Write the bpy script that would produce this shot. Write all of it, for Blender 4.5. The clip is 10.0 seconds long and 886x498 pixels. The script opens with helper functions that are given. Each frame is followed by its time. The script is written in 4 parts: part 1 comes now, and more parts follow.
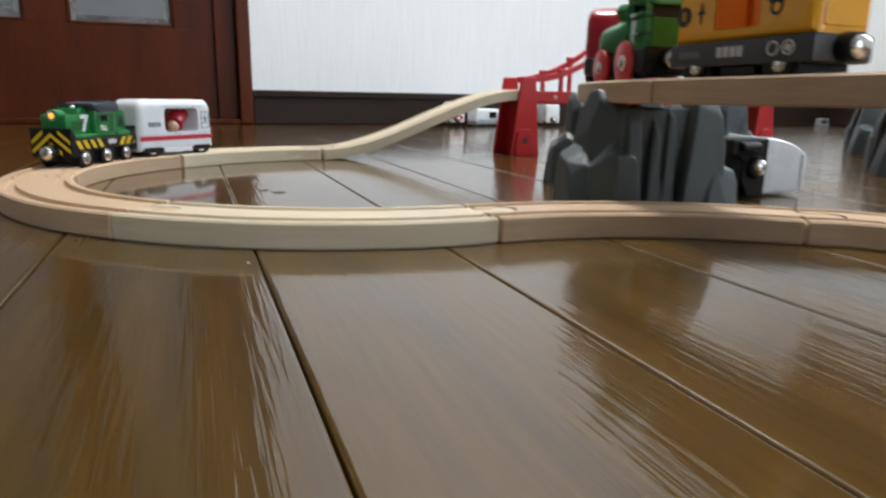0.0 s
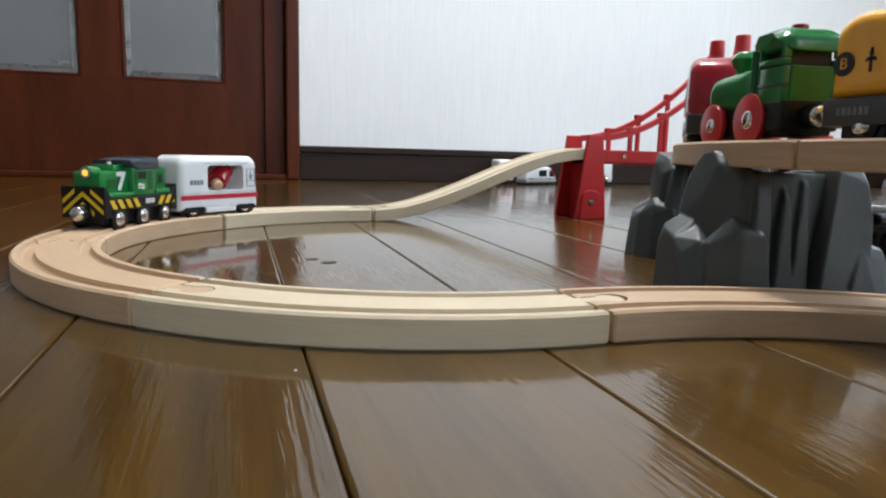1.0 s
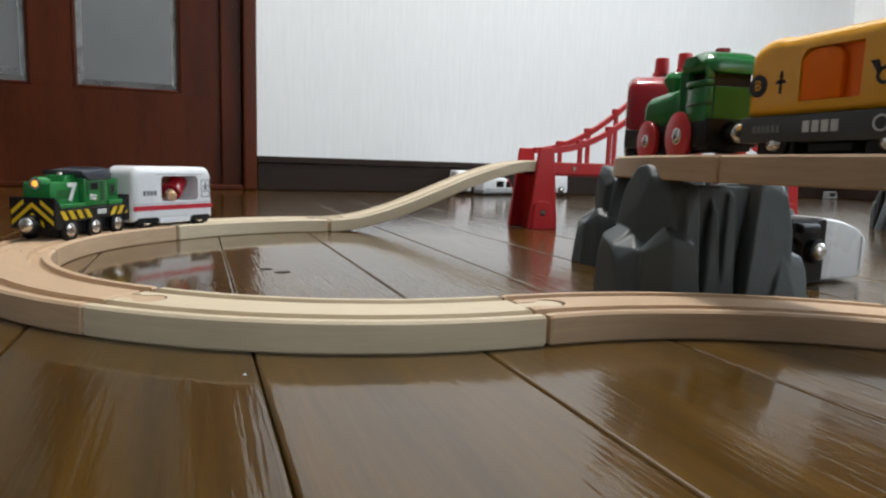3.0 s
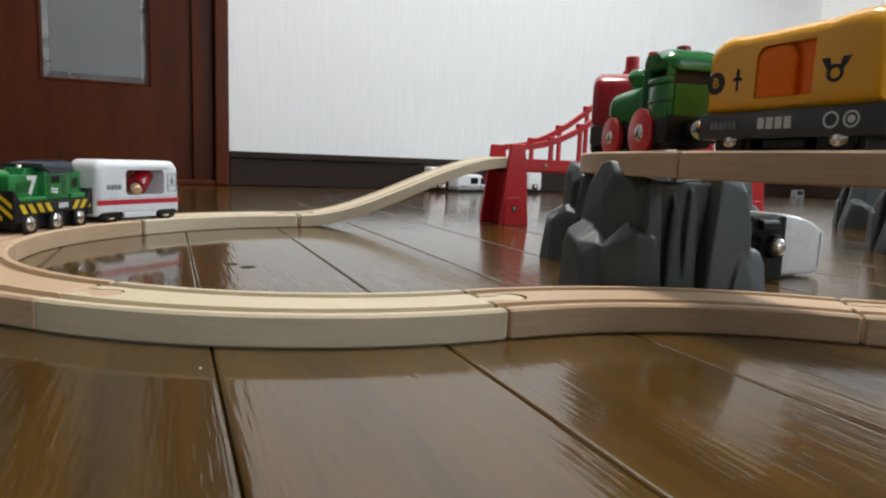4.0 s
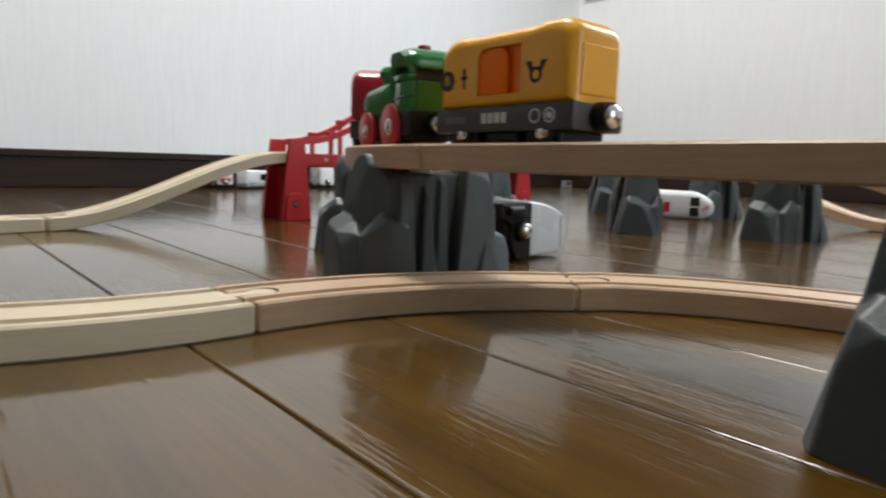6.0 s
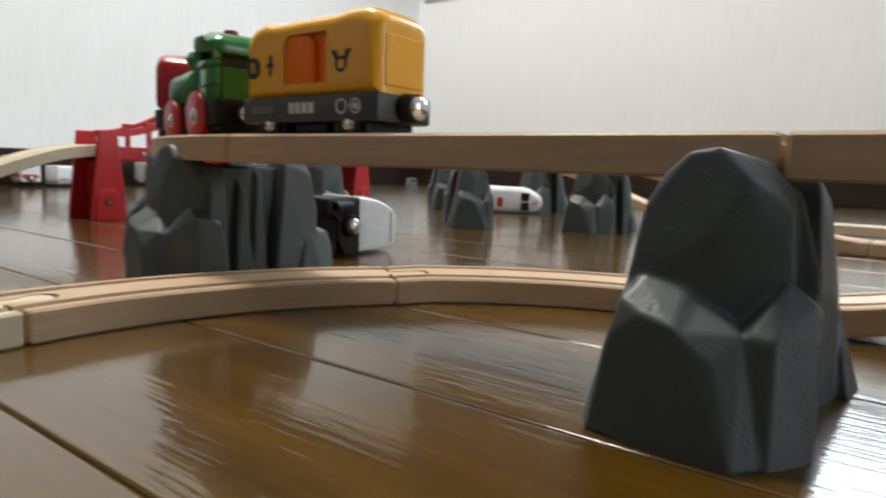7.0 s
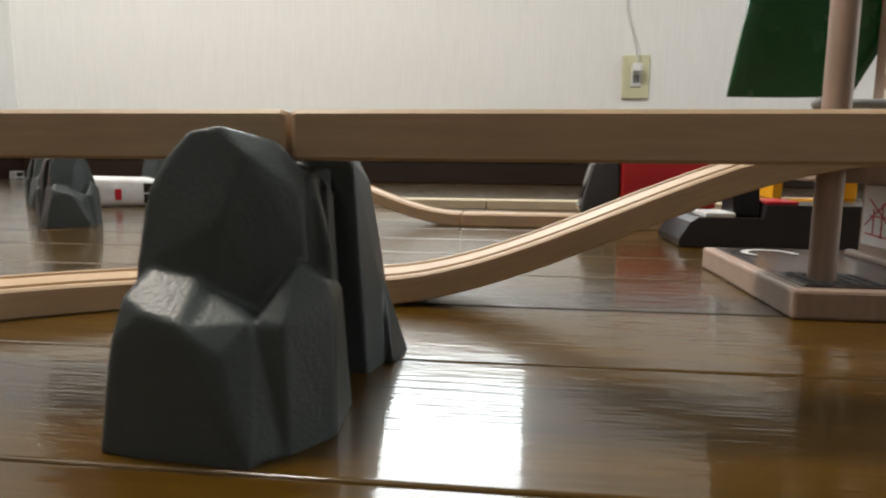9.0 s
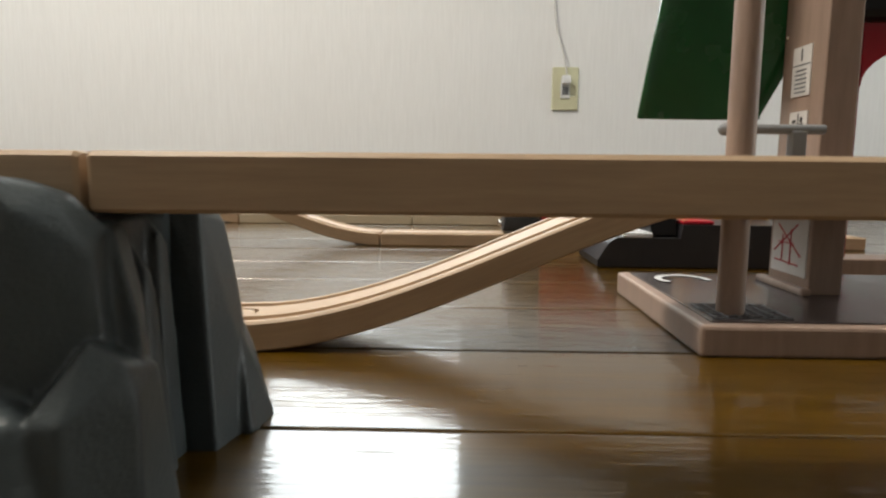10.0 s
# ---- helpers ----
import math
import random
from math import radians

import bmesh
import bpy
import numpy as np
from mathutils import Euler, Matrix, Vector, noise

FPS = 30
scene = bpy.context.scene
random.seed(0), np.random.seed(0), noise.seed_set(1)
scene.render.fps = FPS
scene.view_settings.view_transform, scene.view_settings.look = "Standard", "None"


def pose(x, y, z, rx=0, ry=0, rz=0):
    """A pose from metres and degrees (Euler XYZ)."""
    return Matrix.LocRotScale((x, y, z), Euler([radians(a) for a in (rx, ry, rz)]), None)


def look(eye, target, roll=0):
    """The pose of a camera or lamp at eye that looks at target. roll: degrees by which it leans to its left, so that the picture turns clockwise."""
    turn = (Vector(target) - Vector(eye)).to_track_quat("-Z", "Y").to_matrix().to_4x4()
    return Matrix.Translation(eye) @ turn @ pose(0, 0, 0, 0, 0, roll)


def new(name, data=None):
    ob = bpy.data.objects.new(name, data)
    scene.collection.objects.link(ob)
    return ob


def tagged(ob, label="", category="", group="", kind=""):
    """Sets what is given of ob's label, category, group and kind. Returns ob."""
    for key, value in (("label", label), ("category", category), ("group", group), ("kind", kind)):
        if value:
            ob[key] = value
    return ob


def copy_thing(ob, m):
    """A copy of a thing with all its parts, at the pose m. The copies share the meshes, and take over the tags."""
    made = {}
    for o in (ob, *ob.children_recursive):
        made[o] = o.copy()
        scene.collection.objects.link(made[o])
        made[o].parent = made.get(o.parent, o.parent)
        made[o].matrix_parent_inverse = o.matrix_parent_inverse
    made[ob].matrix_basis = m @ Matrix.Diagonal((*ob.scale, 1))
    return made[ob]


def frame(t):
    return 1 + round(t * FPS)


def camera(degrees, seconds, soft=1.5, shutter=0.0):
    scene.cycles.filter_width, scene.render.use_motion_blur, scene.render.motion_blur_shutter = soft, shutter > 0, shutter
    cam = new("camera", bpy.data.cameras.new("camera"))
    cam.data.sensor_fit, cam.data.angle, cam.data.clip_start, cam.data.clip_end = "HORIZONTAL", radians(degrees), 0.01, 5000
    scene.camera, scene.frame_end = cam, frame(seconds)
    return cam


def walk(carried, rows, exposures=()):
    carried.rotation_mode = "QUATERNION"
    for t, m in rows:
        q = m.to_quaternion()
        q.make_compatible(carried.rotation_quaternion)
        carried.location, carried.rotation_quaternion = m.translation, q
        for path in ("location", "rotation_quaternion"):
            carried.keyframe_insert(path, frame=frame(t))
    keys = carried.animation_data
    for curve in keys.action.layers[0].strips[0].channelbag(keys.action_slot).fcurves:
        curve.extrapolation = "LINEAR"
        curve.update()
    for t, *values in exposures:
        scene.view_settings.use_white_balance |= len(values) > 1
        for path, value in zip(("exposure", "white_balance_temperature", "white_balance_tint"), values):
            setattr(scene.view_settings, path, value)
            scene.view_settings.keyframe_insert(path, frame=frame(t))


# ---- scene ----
cam = camera(69.24, 10.0, soft=2.2, shutter=0.4)
PATH = [
    (0, (0.04727, 0.13056, 0.06383), (0.39917, 1.03813, -0.16528), 1.00),
    (0.5, (0.04744, 0.17088, 0.06520), (0.35092, 1.10976, -0.09730), 1.57),
    (1, (0.04917, 0.19420, 0.06550), (0.34992, 1.13642, -0.08204), 1.54),
    (1.5, (0.05023, 0.19712, 0.06517), (0.35055, 1.13774, -0.09310), 1.64),
    (2, (0.05057, 0.19602, 0.06513), (0.35188, 1.13702, -0.08895), 1.10),
    (2.5, (0.04859, 0.19192, 0.06570), (0.36839, 1.12837, -0.07852), 1.48),
    (3, (0.05088, 0.18104, 0.06675), (0.40880, 1.10571, -0.06319), 1.77),
    (4.5, (0.05692, 0.17725, 0.06551), (0.46295, 1.08105, -0.06970), 2.30),
    (5, (0.05564, 0.17287, 0.06641), (0.50062, 1.05899, -0.06313), 2.17),
    (5.5, (0.06644, 0.16470, 0.06624), (0.60054, 1.00092, -0.05816), 1.41),
    (5.7, (0.06894, 0.16335, 0.06591), (0.64784, 0.96870, -0.06177), 1.47),
    (6.8, (0.08460, 0.15492, 0.06384), (0.86194, 0.77162, -0.06029), 1.81),
    (7, (0.08731, 0.15346, 0.06348), (0.88884, 0.73790, -0.06293), 1.87),
    (7.5, (0.09780, 0.15241, 0.06173), (1.00519, 0.53011, -0.12265), 1.20),
    (8, (0.09790, 0.14856, 0.06144), (1.04701, 0.40434, -0.12232), 1.63),
    (8.5, (0.10187, 0.13752, 0.06224), (1.07898, 0.28617, -0.08989), 1.85),
    (9, (0.11074, 0.12619, 0.06305), (1.09500, 0.23870, -0.07320), 0.50),
    (9.5, (0.12104, 0.11627, 0.06399), (1.11045, 0.17713, -0.06777), -0.59),
    (10, (0.13714, 0.10863, 0.07174), (1.12924, 0.12885, -0.05206), 0.50),
]
TONE = [(0, .07, 6350, 11), (1, .09, 6250, 11), (1.5, .00, 6300, 11), (3, -.11, 6500, 11), (4.5, -.13, 6600, 11), (5.5, -.12, 6600, 10), (7, -.02, 6750, 10), (7.5, .06, 7000, 11), (8.5, -.06, 7250, 11), (10, -.12, 7300, 11)]
walk(cam, [(t, look(eye, target, roll)) for t, eye, target, roll in PATH], TONE)

# world, lamps, exposure
world = bpy.data.worlds.new("world")
world.use_nodes = True
world.node_tree.nodes["Background"].inputs[0].default_value = (0.75, 0.85, 1.0, 1)
world.node_tree.nodes["Background"].inputs[1].default_value = 0.02
scene.world = world

LAMP = (0.50, 1.04, 2.30)
lamp = new("ceiling_lamp_light", bpy.data.lights.new("ceiling_lamp_light", "AREA"))
lamp.data.shape, lamp.data.size = "DISK", 0.46
lamp.data.energy, lamp.data.color = 57.0, (1.0, 0.975, 0.93)
lamp.matrix_world = Matrix.Translation(LAMP)

day = new("window_daylight", bpy.data.lights.new("window_daylight", "AREA"))
day.data.shape, day.data.size, day.data.size_y = "RECTANGLE", 0.60, 1.12
day.data.energy, day.data.color = 20.0, (0.78, 0.90, 1.0)
day.matrix_world = look((1.99, .39, 1.175), (0.99, .39, 1.175))

# unseen source, assumed in the south to light the south-facing sides
south = new("south_daylight", bpy.data.lights.new("south_daylight", "AREA"))
south.data.shape, south.data.size, south.data.size_y = "RECTANGLE", 1.34, 1.84
south.data.energy, south.data.color = 17.0, (0.86, 0.94, 1.0)
south.matrix_world = look((1.05, -2.65, 1.0), (1.05, -1.65, 1.0))


# materials
def material(name, colour, rough=0.5, metal=0.0, vary=0.12, scale=30.0, stretch=(1, 1, 1), bump=0.0, bump_scale=200.0,
             coat=0.0, coat_rough=0.05, coords="Object", rough_vary=0.1, random=0.0, spec=0.5):
    m = bpy.data.materials.new(name)
    m.use_nodes = True
    nt = m.node_tree
    b = nt.nodes["Principled BSDF"]
    co = nt.nodes.new("ShaderNodeTexCoord")
    mp = nt.nodes.new("ShaderNodeMapping")
    mp.inputs["Scale"].default_value = stretch
    if coords == "World":
        co = nt.nodes.new("ShaderNodeNewGeometry")
    nt.links.new(co.outputs["Position" if coords == "World" else coords], mp.inputs[0])
    big = nt.nodes.new("ShaderNodeTexNoise")
    big.inputs["Scale"].default_value, big.inputs["Detail"].default_value = scale, 6
    nt.links.new(mp.outputs[0], big.inputs["Vector"])
    fine = nt.nodes.new("ShaderNodeTexNoise")
    fine.inputs["Scale"].default_value, fine.inputs["Detail"].default_value = bump_scale, 4
    nt.links.new(mp.outputs[0], fine.inputs["Vector"])
    both = nt.nodes.new("ShaderNodeMath")
    both.operation = "MULTIPLY_ADD"
    both.inputs[1].default_value = 0.4
    nt.links.new(fine.outputs[0], both.inputs[0])
    nt.links.new(big.outputs[0], both.inputs[2])
    ramp = nt.nodes.new("ShaderNodeMapRange")
    ramp.inputs["From Min"].default_value, ramp.inputs["From Max"].default_value = 0.4, 1.0
    ramp.inputs["To Min"].default_value, ramp.inputs["To Max"].default_value = 1 - vary, 1 + vary
    nt.links.new(both.outputs[0], ramp.inputs[0])
    shade = ramp.outputs[0]
    if random:
        info = nt.nodes.new("ShaderNodeObjectInfo")
        rr = nt.nodes.new("ShaderNodeMapRange")
        rr.inputs["To Min"].default_value, rr.inputs["To Max"].default_value = 1 - random, 1 + random
        nt.links.new(info.outputs["Random"], rr.inputs[0])
        mul = nt.nodes.new("ShaderNodeMath")
        mul.operation = "MULTIPLY"
        nt.links.new(shade, mul.inputs[0])
        nt.links.new(rr.outputs[0], mul.inputs[1])
        shade = mul.outputs[0]
    mix = nt.nodes.new("ShaderNodeVectorMath")
    mix.operation = "SCALE"
    mix.inputs[0].default_value = colour
    nt.links.new(shade, mix.inputs["Scale"])
    nt.links.new(mix.outputs[0], b.inputs["Base Color"])
    rg = nt.nodes.new("ShaderNodeMapRange")
    rg.inputs["From Min"].default_value, rg.inputs["From Max"].default_value = 0.3, 0.7
    rg.inputs["To Min"].default_value, rg.inputs["To Max"].default_value = max(0.0, rough * (1 - rough_vary)), min(1.0, rough * (1 + rough_vary))
    nt.links.new(big.outputs[0], rg.inputs[0])
    nt.links.new(rg.outputs[0], b.inputs["Roughness"])
    b.inputs["Metallic"].default_value = metal
    b.inputs["Specular IOR Level"].default_value = spec
    b.inputs["Coat Weight"].default_value, b.inputs["Coat Roughness"].default_value = coat, coat_rough
    if bump:
        bp = nt.nodes.new("ShaderNodeBump")
        bp.inputs["Strength"].default_value, bp.inputs["Distance"].default_value = min(1.0, bump), 0.0006 * max(1.0, bump)
        nt.links.new(both.outputs[0], bp.inputs["Height"])
        nt.links.new(bp.outputs[0], b.inputs["Normal"])
    return m


def glow(name, colour, strength):
    m = material(name, colour, 0.3)
    b = m.node_tree.nodes["Principled BSDF"]
    b.inputs["Emission Color"].default_value, b.inputs["Emission Strength"].default_value = (*colour, 1), strength
    return m


BEECH = material("beech_wood", (0.476, 0.331, 0.208), 0.5, vary=0.14, scale=25, stretch=(1.2, 14, 14), bump=0.12, bump_scale=90, coords="UV")
BIRCH = material("pale_birch_wood", (0.56, 0.47, 0.33), 0.5, vary=0.10, scale=25, stretch=(1.2, 14, 14), bump=0.12, bump_scale=90, coords="UV")
ROCK = material("grey_plastic_rock", (0.057, 0.070, 0.074), 0.42, vary=0.12, scale=35, bump=0.6, bump_scale=900, spec=0.42)
RED = material("red_plastic", (0.52, 0.020, 0.024), 0.32, vary=0.06, scale=40, bump=0.03)
DARK_RED = material("dark_red_plastic", (0.33, 0.007, 0.016), 0.22, vary=0.06, scale=40)
GREEN = material("green_plastic", (0.010, 0.165, 0.035), 0.22, vary=0.08, scale=60)
DEEP_GREEN = material("dark_green_plastic", (0.006, 0.085, 0.020), 0.26, vary=0.1, scale=40)
BLACK = material("black_plastic", (0.005, 0.005, 0.006), 0.40, vary=0.15, scale=60, spec=0.3)
SLATE = material("slate_grey_plastic", (0.040, 0.050, 0.066), 0.35, vary=0.1, scale=60)
CHARCOAL = material("charcoal_plastic", (0.045, 0.046, 0.050), 0.38, vary=0.1, scale=60)
DOCK = material("dark_grey_dock_plastic", (0.022, 0.022, 0.025), 0.42, vary=0.15, scale=60)
WHITE = material("white_plastic", (0.74, 0.76, 0.78), 0.28, vary=0.04, scale=30)
YELLOW = material("yellow_paint", (0.62, 0.42, 0.01), 0.35, vary=0.08, scale=90)
ORANGE_YELLOW = material("amber_yellow_plastic", (0.86, 0.42, 0.020), 0.25, vary=0.05, scale=40)
ORANGE = material("orange_plastic", (0.95, 0.19, 0.004), 0.35, vary=0.05, scale=40, spec=0.25)
PRINT_WHITE = material("white_print", (0.62, 0.64, 0.64), 0.45, vary=0.1, scale=200)
PRINT_GREY = material("grey_print", (0.16, 0.17, 0.18), 0.45, vary=0.1, scale=200)
PRINT_BLACK = material("black_print", (0.012, 0.012, 0.012), 0.45, vary=0.1, scale=200)
STRIPE_RED = material("red_print", (0.50, 0.012, 0.03), 0.35, vary=0.05, scale=60)
STEEL = material("polished_steel", (0.62, 0.60, 0.57), 0.16, metal=1.0, vary=0.08, scale=90)
DARK_GLASS = material("dark_window", (0.012, 0.013, 0.015), 0.12, vary=0.1, scale=50)
SKIN_WOOD = material("turned_wood_figure", (0.62, 0.40, 0.24), 0.45, vary=0.08, scale=60)
GREY_METAL = material("grey_painted_rail", (0.25, 0.26, 0.27), 0.4, vary=0.08, scale=60)
PANEL = material("grey_wall_paint", (0.30, 0.29, 0.28), 0.6, vary=0.1, scale=5)
WALLPAPER = material("white_wallpaper", (0.80, 0.82, 0.83), 0.75, vary=0.045, scale=14, stretch=(20, 20, 0.9), bump=0.34, bump_scale=36, spec=0.25)
CEILING = material("white_ceiling", (0.80, 0.80, 0.78), 0.8, vary=0.03, scale=20)
DOOR_WOOD = material("reddish_brown_door_wood", (0.066, 0.0140, 0.0036), 0.42, vary=0.42, scale=4, stretch=(5, 5, 0.9), bump=0.10, bump_scale=50, coat=0.05, coat_rough=0.2, spec=0.14)
BASE_WOOD = material("dark_brown_baseboard", (0.022, 0.0125, 0.0090), 0.55, spec=0.22, vary=0.25, scale=8, stretch=(0.8, 0.8, 10), bump=0.1)
OUTLET = material("cream_outlet_plastic", (0.60, 0.60, 0.42), 0.4, vary=0.04, scale=50)
CORD = material("grey_cord", (0.50, 0.50, 0.49), 0.5)
SKY_GLOW = glow("overcast_sky", (0.85, 0.94, 1.0), 1.2)
HEADLIGHT = glow("lit_amber_headlight", (1.0, 0.42, 0.05), 1.3)
PLATFORM_TOP = material("dark_printed_platform", (0.052, 0.041, 0.042), 0.24, vary=0.2, scale=80, bump=0.05)
GREYWASH = material("pale_beech_station_wood", (0.34, 0.24, 0.19), 0.5, vary=0.16, scale=22, stretch=(10, 10, 1.2), bump=0.1, bump_scale=80)
DARK_PANEL = material("dark_wood_panel", (0.060, 0.026, 0.014), 0.6, vary=0.2, scale=6, stretch=(8, 8, 0.9), spec=0.2)
PAPER = material("white_label_paper", (0.70, 0.68, 0.66), 0.55, vary=0.05, scale=100)


def floor_material():
    m = material("varnished_floorboard", (0.064, 0.0315, 0.0014), 0.35, vary=0.42, scale=5, stretch=(14, 0.9, 14), bump_scale=26, coat=1.0, coat_rough=0.065, random=0.18, coords="World", spec=0.1)
    nt = m.node_tree
    b = nt.nodes["Principled BSDF"]
    co = nt.nodes.new("ShaderNodeNewGeometry")
    heights = []
    for scale, weight in (((38, 3, 30), 0.31), ((150, 11, 30), 0.25), ((480, 26, 30), 0.42)):
        mp = nt.nodes.new("ShaderNodeMapping")
        mp.inputs["Scale"].default_value = scale
        nt.links.new(co.outputs["Position"], mp.inputs[0])
        n1 = nt.nodes.new("ShaderNodeTexNoise")
        n1.inputs["Scale"].default_value, n1.inputs["Detail"].default_value = 1.0, 2
        nt.links.new(mp.outputs[0], n1.inputs["Vector"])
        mul = nt.nodes.new("ShaderNodeMath")
        mul.operation = "MULTIPLY"
        mul.inputs[1].default_value = weight
        nt.links.new(n1.outputs[0], mul.inputs[0])
        heights.append(mul.outputs[0])
    total = heights[0]
    for hgt in heights[1:]:
        add = nt.nodes.new("ShaderNodeMath")
        nt.links.new(total, add.inputs[0])
        nt.links.new(hgt, add.inputs[1])
        total = add.outputs[0]
    bp = nt.nodes.new("ShaderNodeBump")
    bp.inputs["Strength"].default_value, bp.inputs["Distance"].default_value = 1.0, 0.00038
    nt.links.new(total, bp.inputs["Height"])
    nt.links.new(bp.outputs[0], b.inputs["Coat Normal"])
    b.inputs["Coat IOR"].default_value = 1.43
    return m


FLOOR = floor_material()


def pane_material():
    m = material("frosted_glass", (0.52, 0.54, 0.55), 0.30, vary=0.10, scale=9, bump=0.8, bump_scale=260)
    b = m.node_tree.nodes["Principled BSDF"]
    b.inputs["Transmission Weight"].default_value = 0.75
    return m


FROSTED = pane_material()
BEVEL_GLASS = material("bevelled_glass_edge", (0.75, 0.78, 0.78), 0.06, vary=0.3, scale=30, bump=0.5, bump_scale=70)
BEVEL_GLASS.node_tree.nodes["Principled BSDF"].inputs["Transmission Weight"].default_value = 0.7
HALL = material("dim_hall_wall", (0.65, 0.66, 0.66), 0.8, vary=0.15, scale=3)


# building blocks
def thing(name, at=(0, 0, 0), turn=0.0, label="", category="", group="", kind=""):
    ob = new(name)
    ob.empty_display_size = 0.01
    ob.matrix_basis = Matrix.Translation(at) @ Matrix.Rotation(radians(turn), 4, "Z")
    return tagged(ob, label, category, group, kind)


def link(name, mesh, parent=None, label=""):
    ob = new(name, mesh)
    ob.parent = parent
    if label:
        tagged(ob, label)
    return ob


def part(name, bm, mat, parent=None, label="", smooth=False, sharp=35):
    bmesh.ops.recalc_face_normals(bm, faces=bm.faces)
    mesh = bpy.data.meshes.new(name)
    bm.to_mesh(mesh)
    bm.free()
    mesh.materials.append(mat)
    if smooth:
        for p in mesh.polygons:
            p.use_smooth = True
        mesh.set_sharp_from_angle(angle=radians(sharp))
    return link(name, mesh, parent, label)


def box(bm, x0, x1, y0, y1, z0, z1, bevel=0.0, seg=2):
    vs = bmesh.ops.create_cube(bm, size=1.0)["verts"]
    for v in vs:
        v.co = Vector((x0 + (v.co.x + .5) * (x1 - x0), y0 + (v.co.y + .5) * (y1 - y0), z0 + (v.co.z + .5) * (z1 - z0)))
    if bevel:
        es = list({e for v in vs for e in v.link_edges})
        bmesh.ops.bevel(bm, geom=es, offset=bevel, segments=seg, affect="EDGES", profile=0.5)
    return bm


def block(x0, x1, y0, y1, z0, z1, bevel=0.0, seg=2):
    return box(bmesh.new(), x0, x1, y0, y1, z0, z1, bevel, seg)


def rod(bm, a, b, r0, r1=None, n=16, bevel=0.0):
    a, b = Vector(a), Vector(b)
    m = Matrix.Translation((a + b) / 2) @ (b - a).to_track_quat("Z", "Y").to_matrix().to_4x4()
    vs = bmesh.ops.create_cone(bm, cap_ends=True, segments=n, radius1=r0, radius2=r0 if r1 is None else r1, depth=(b - a).length, matrix=m)["verts"]
    if bevel:
        es = list({e for v in vs for e in v.link_edges if any(len(f.verts) > 4 for f in e.link_faces)})
        bmesh.ops.bevel(bm, geom=es, offset=bevel, segments=2, affect="EDGES", profile=0.5)
    return bm


def ball(bm, at, r, sx=1, sy=1, sz=1):
    bmesh.ops.create_uvsphere(bm, u_segments=18, v_segments=12, radius=1, matrix=Matrix.Translation(at) @ Matrix.Diagonal((r * sx, r * sy, r * sz, 1)))
    return bm


def extrude_outline(points, y0, y1, bevel=0.0, seg=2):
    """A solid from an outline in x and z, between y0 and y1."""
    bm = bmesh.new()
    face = bm.faces.new([bm.verts.new((x, y0, z)) for x, z in points])
    out = bmesh.ops.extrude_face_region(bm, geom=[face])
    bmesh.ops.translate(bm, verts=[g for g in out["geom"] if isinstance(g, bmesh.types.BMVert)], vec=(0, y1 - y0, 0))
    if bevel:
        bmesh.ops.bevel(bm, geom=list(bm.edges), offset=bevel, segments=seg, affect="EDGES", profile=0.5)
    return bm


def rounded(points, radius, steps=4):
    """An outline with its corners rounded."""
    out = []
    n = len(points)
    for i in range(n):
        p, a, b = Vector(points[i]), Vector(points[i - 1]), Vector(points[(i + 1) % n])
        r = radius[i] if isinstance(radius, (list, tuple)) else radius
        r = min(r, (a - p).length * .49, (b - p).length * .49)
        if r < 1e-5:
            out.append(tuple(p))
            continue
        p0, p1 = p + (a - p).normalized() * r, p + (b - p).normalized() * r
        for k in range(steps + 1):
            t = k / steps
            out.append(tuple((1 - t) ** 2 * p0 + 2 * t * (1 - t) * p + t * t * p1))
    return out


def soft_solid(points, w, r, middle=(0, 0), seg=4):
    """A closed solid from an outline in x and z, 2 w wide along y, with edges rounded by r."""
    cx = (min(p[0] for p in points) + max(p[0] for p in points)) / 2
    cz = (min(p[1] for p in points) + max(p[1] for p in points)) / 2
    hx = max(p[0] for p in points) - cx
    hz = max(p[1] for p in points) - cz
    rings = []
    for s in (-1, 1):
        for k in (range(seg + 1) if s < 0 else range(seg, -1, -1)):
            a = k / seg * math.pi / 2
            off, yy = r * (1 - math.sin(a)), s * (w - r * (1 - math.cos(a)))
            rings.append((off, s * (w - r + r * math.cos(a))))
    bm = bmesh.new()
    vs = [[bm.verts.new((cx + (px - cx) * (1 - off / hx) + middle[0], yy + middle[1], cz + (pz - cz) * (1 - off / hz))) for px, pz in points] for off, yy in rings]
    for a, b in zip(vs, vs[1:]):
        for i in range(len(points)):
            k = (i + 1) % len(points)
            bm.faces.new((a[i], a[k], b[k], b[i]))
    bm.faces.new(vs[0])
    bm.faces.new(vs[-1])
    return bm


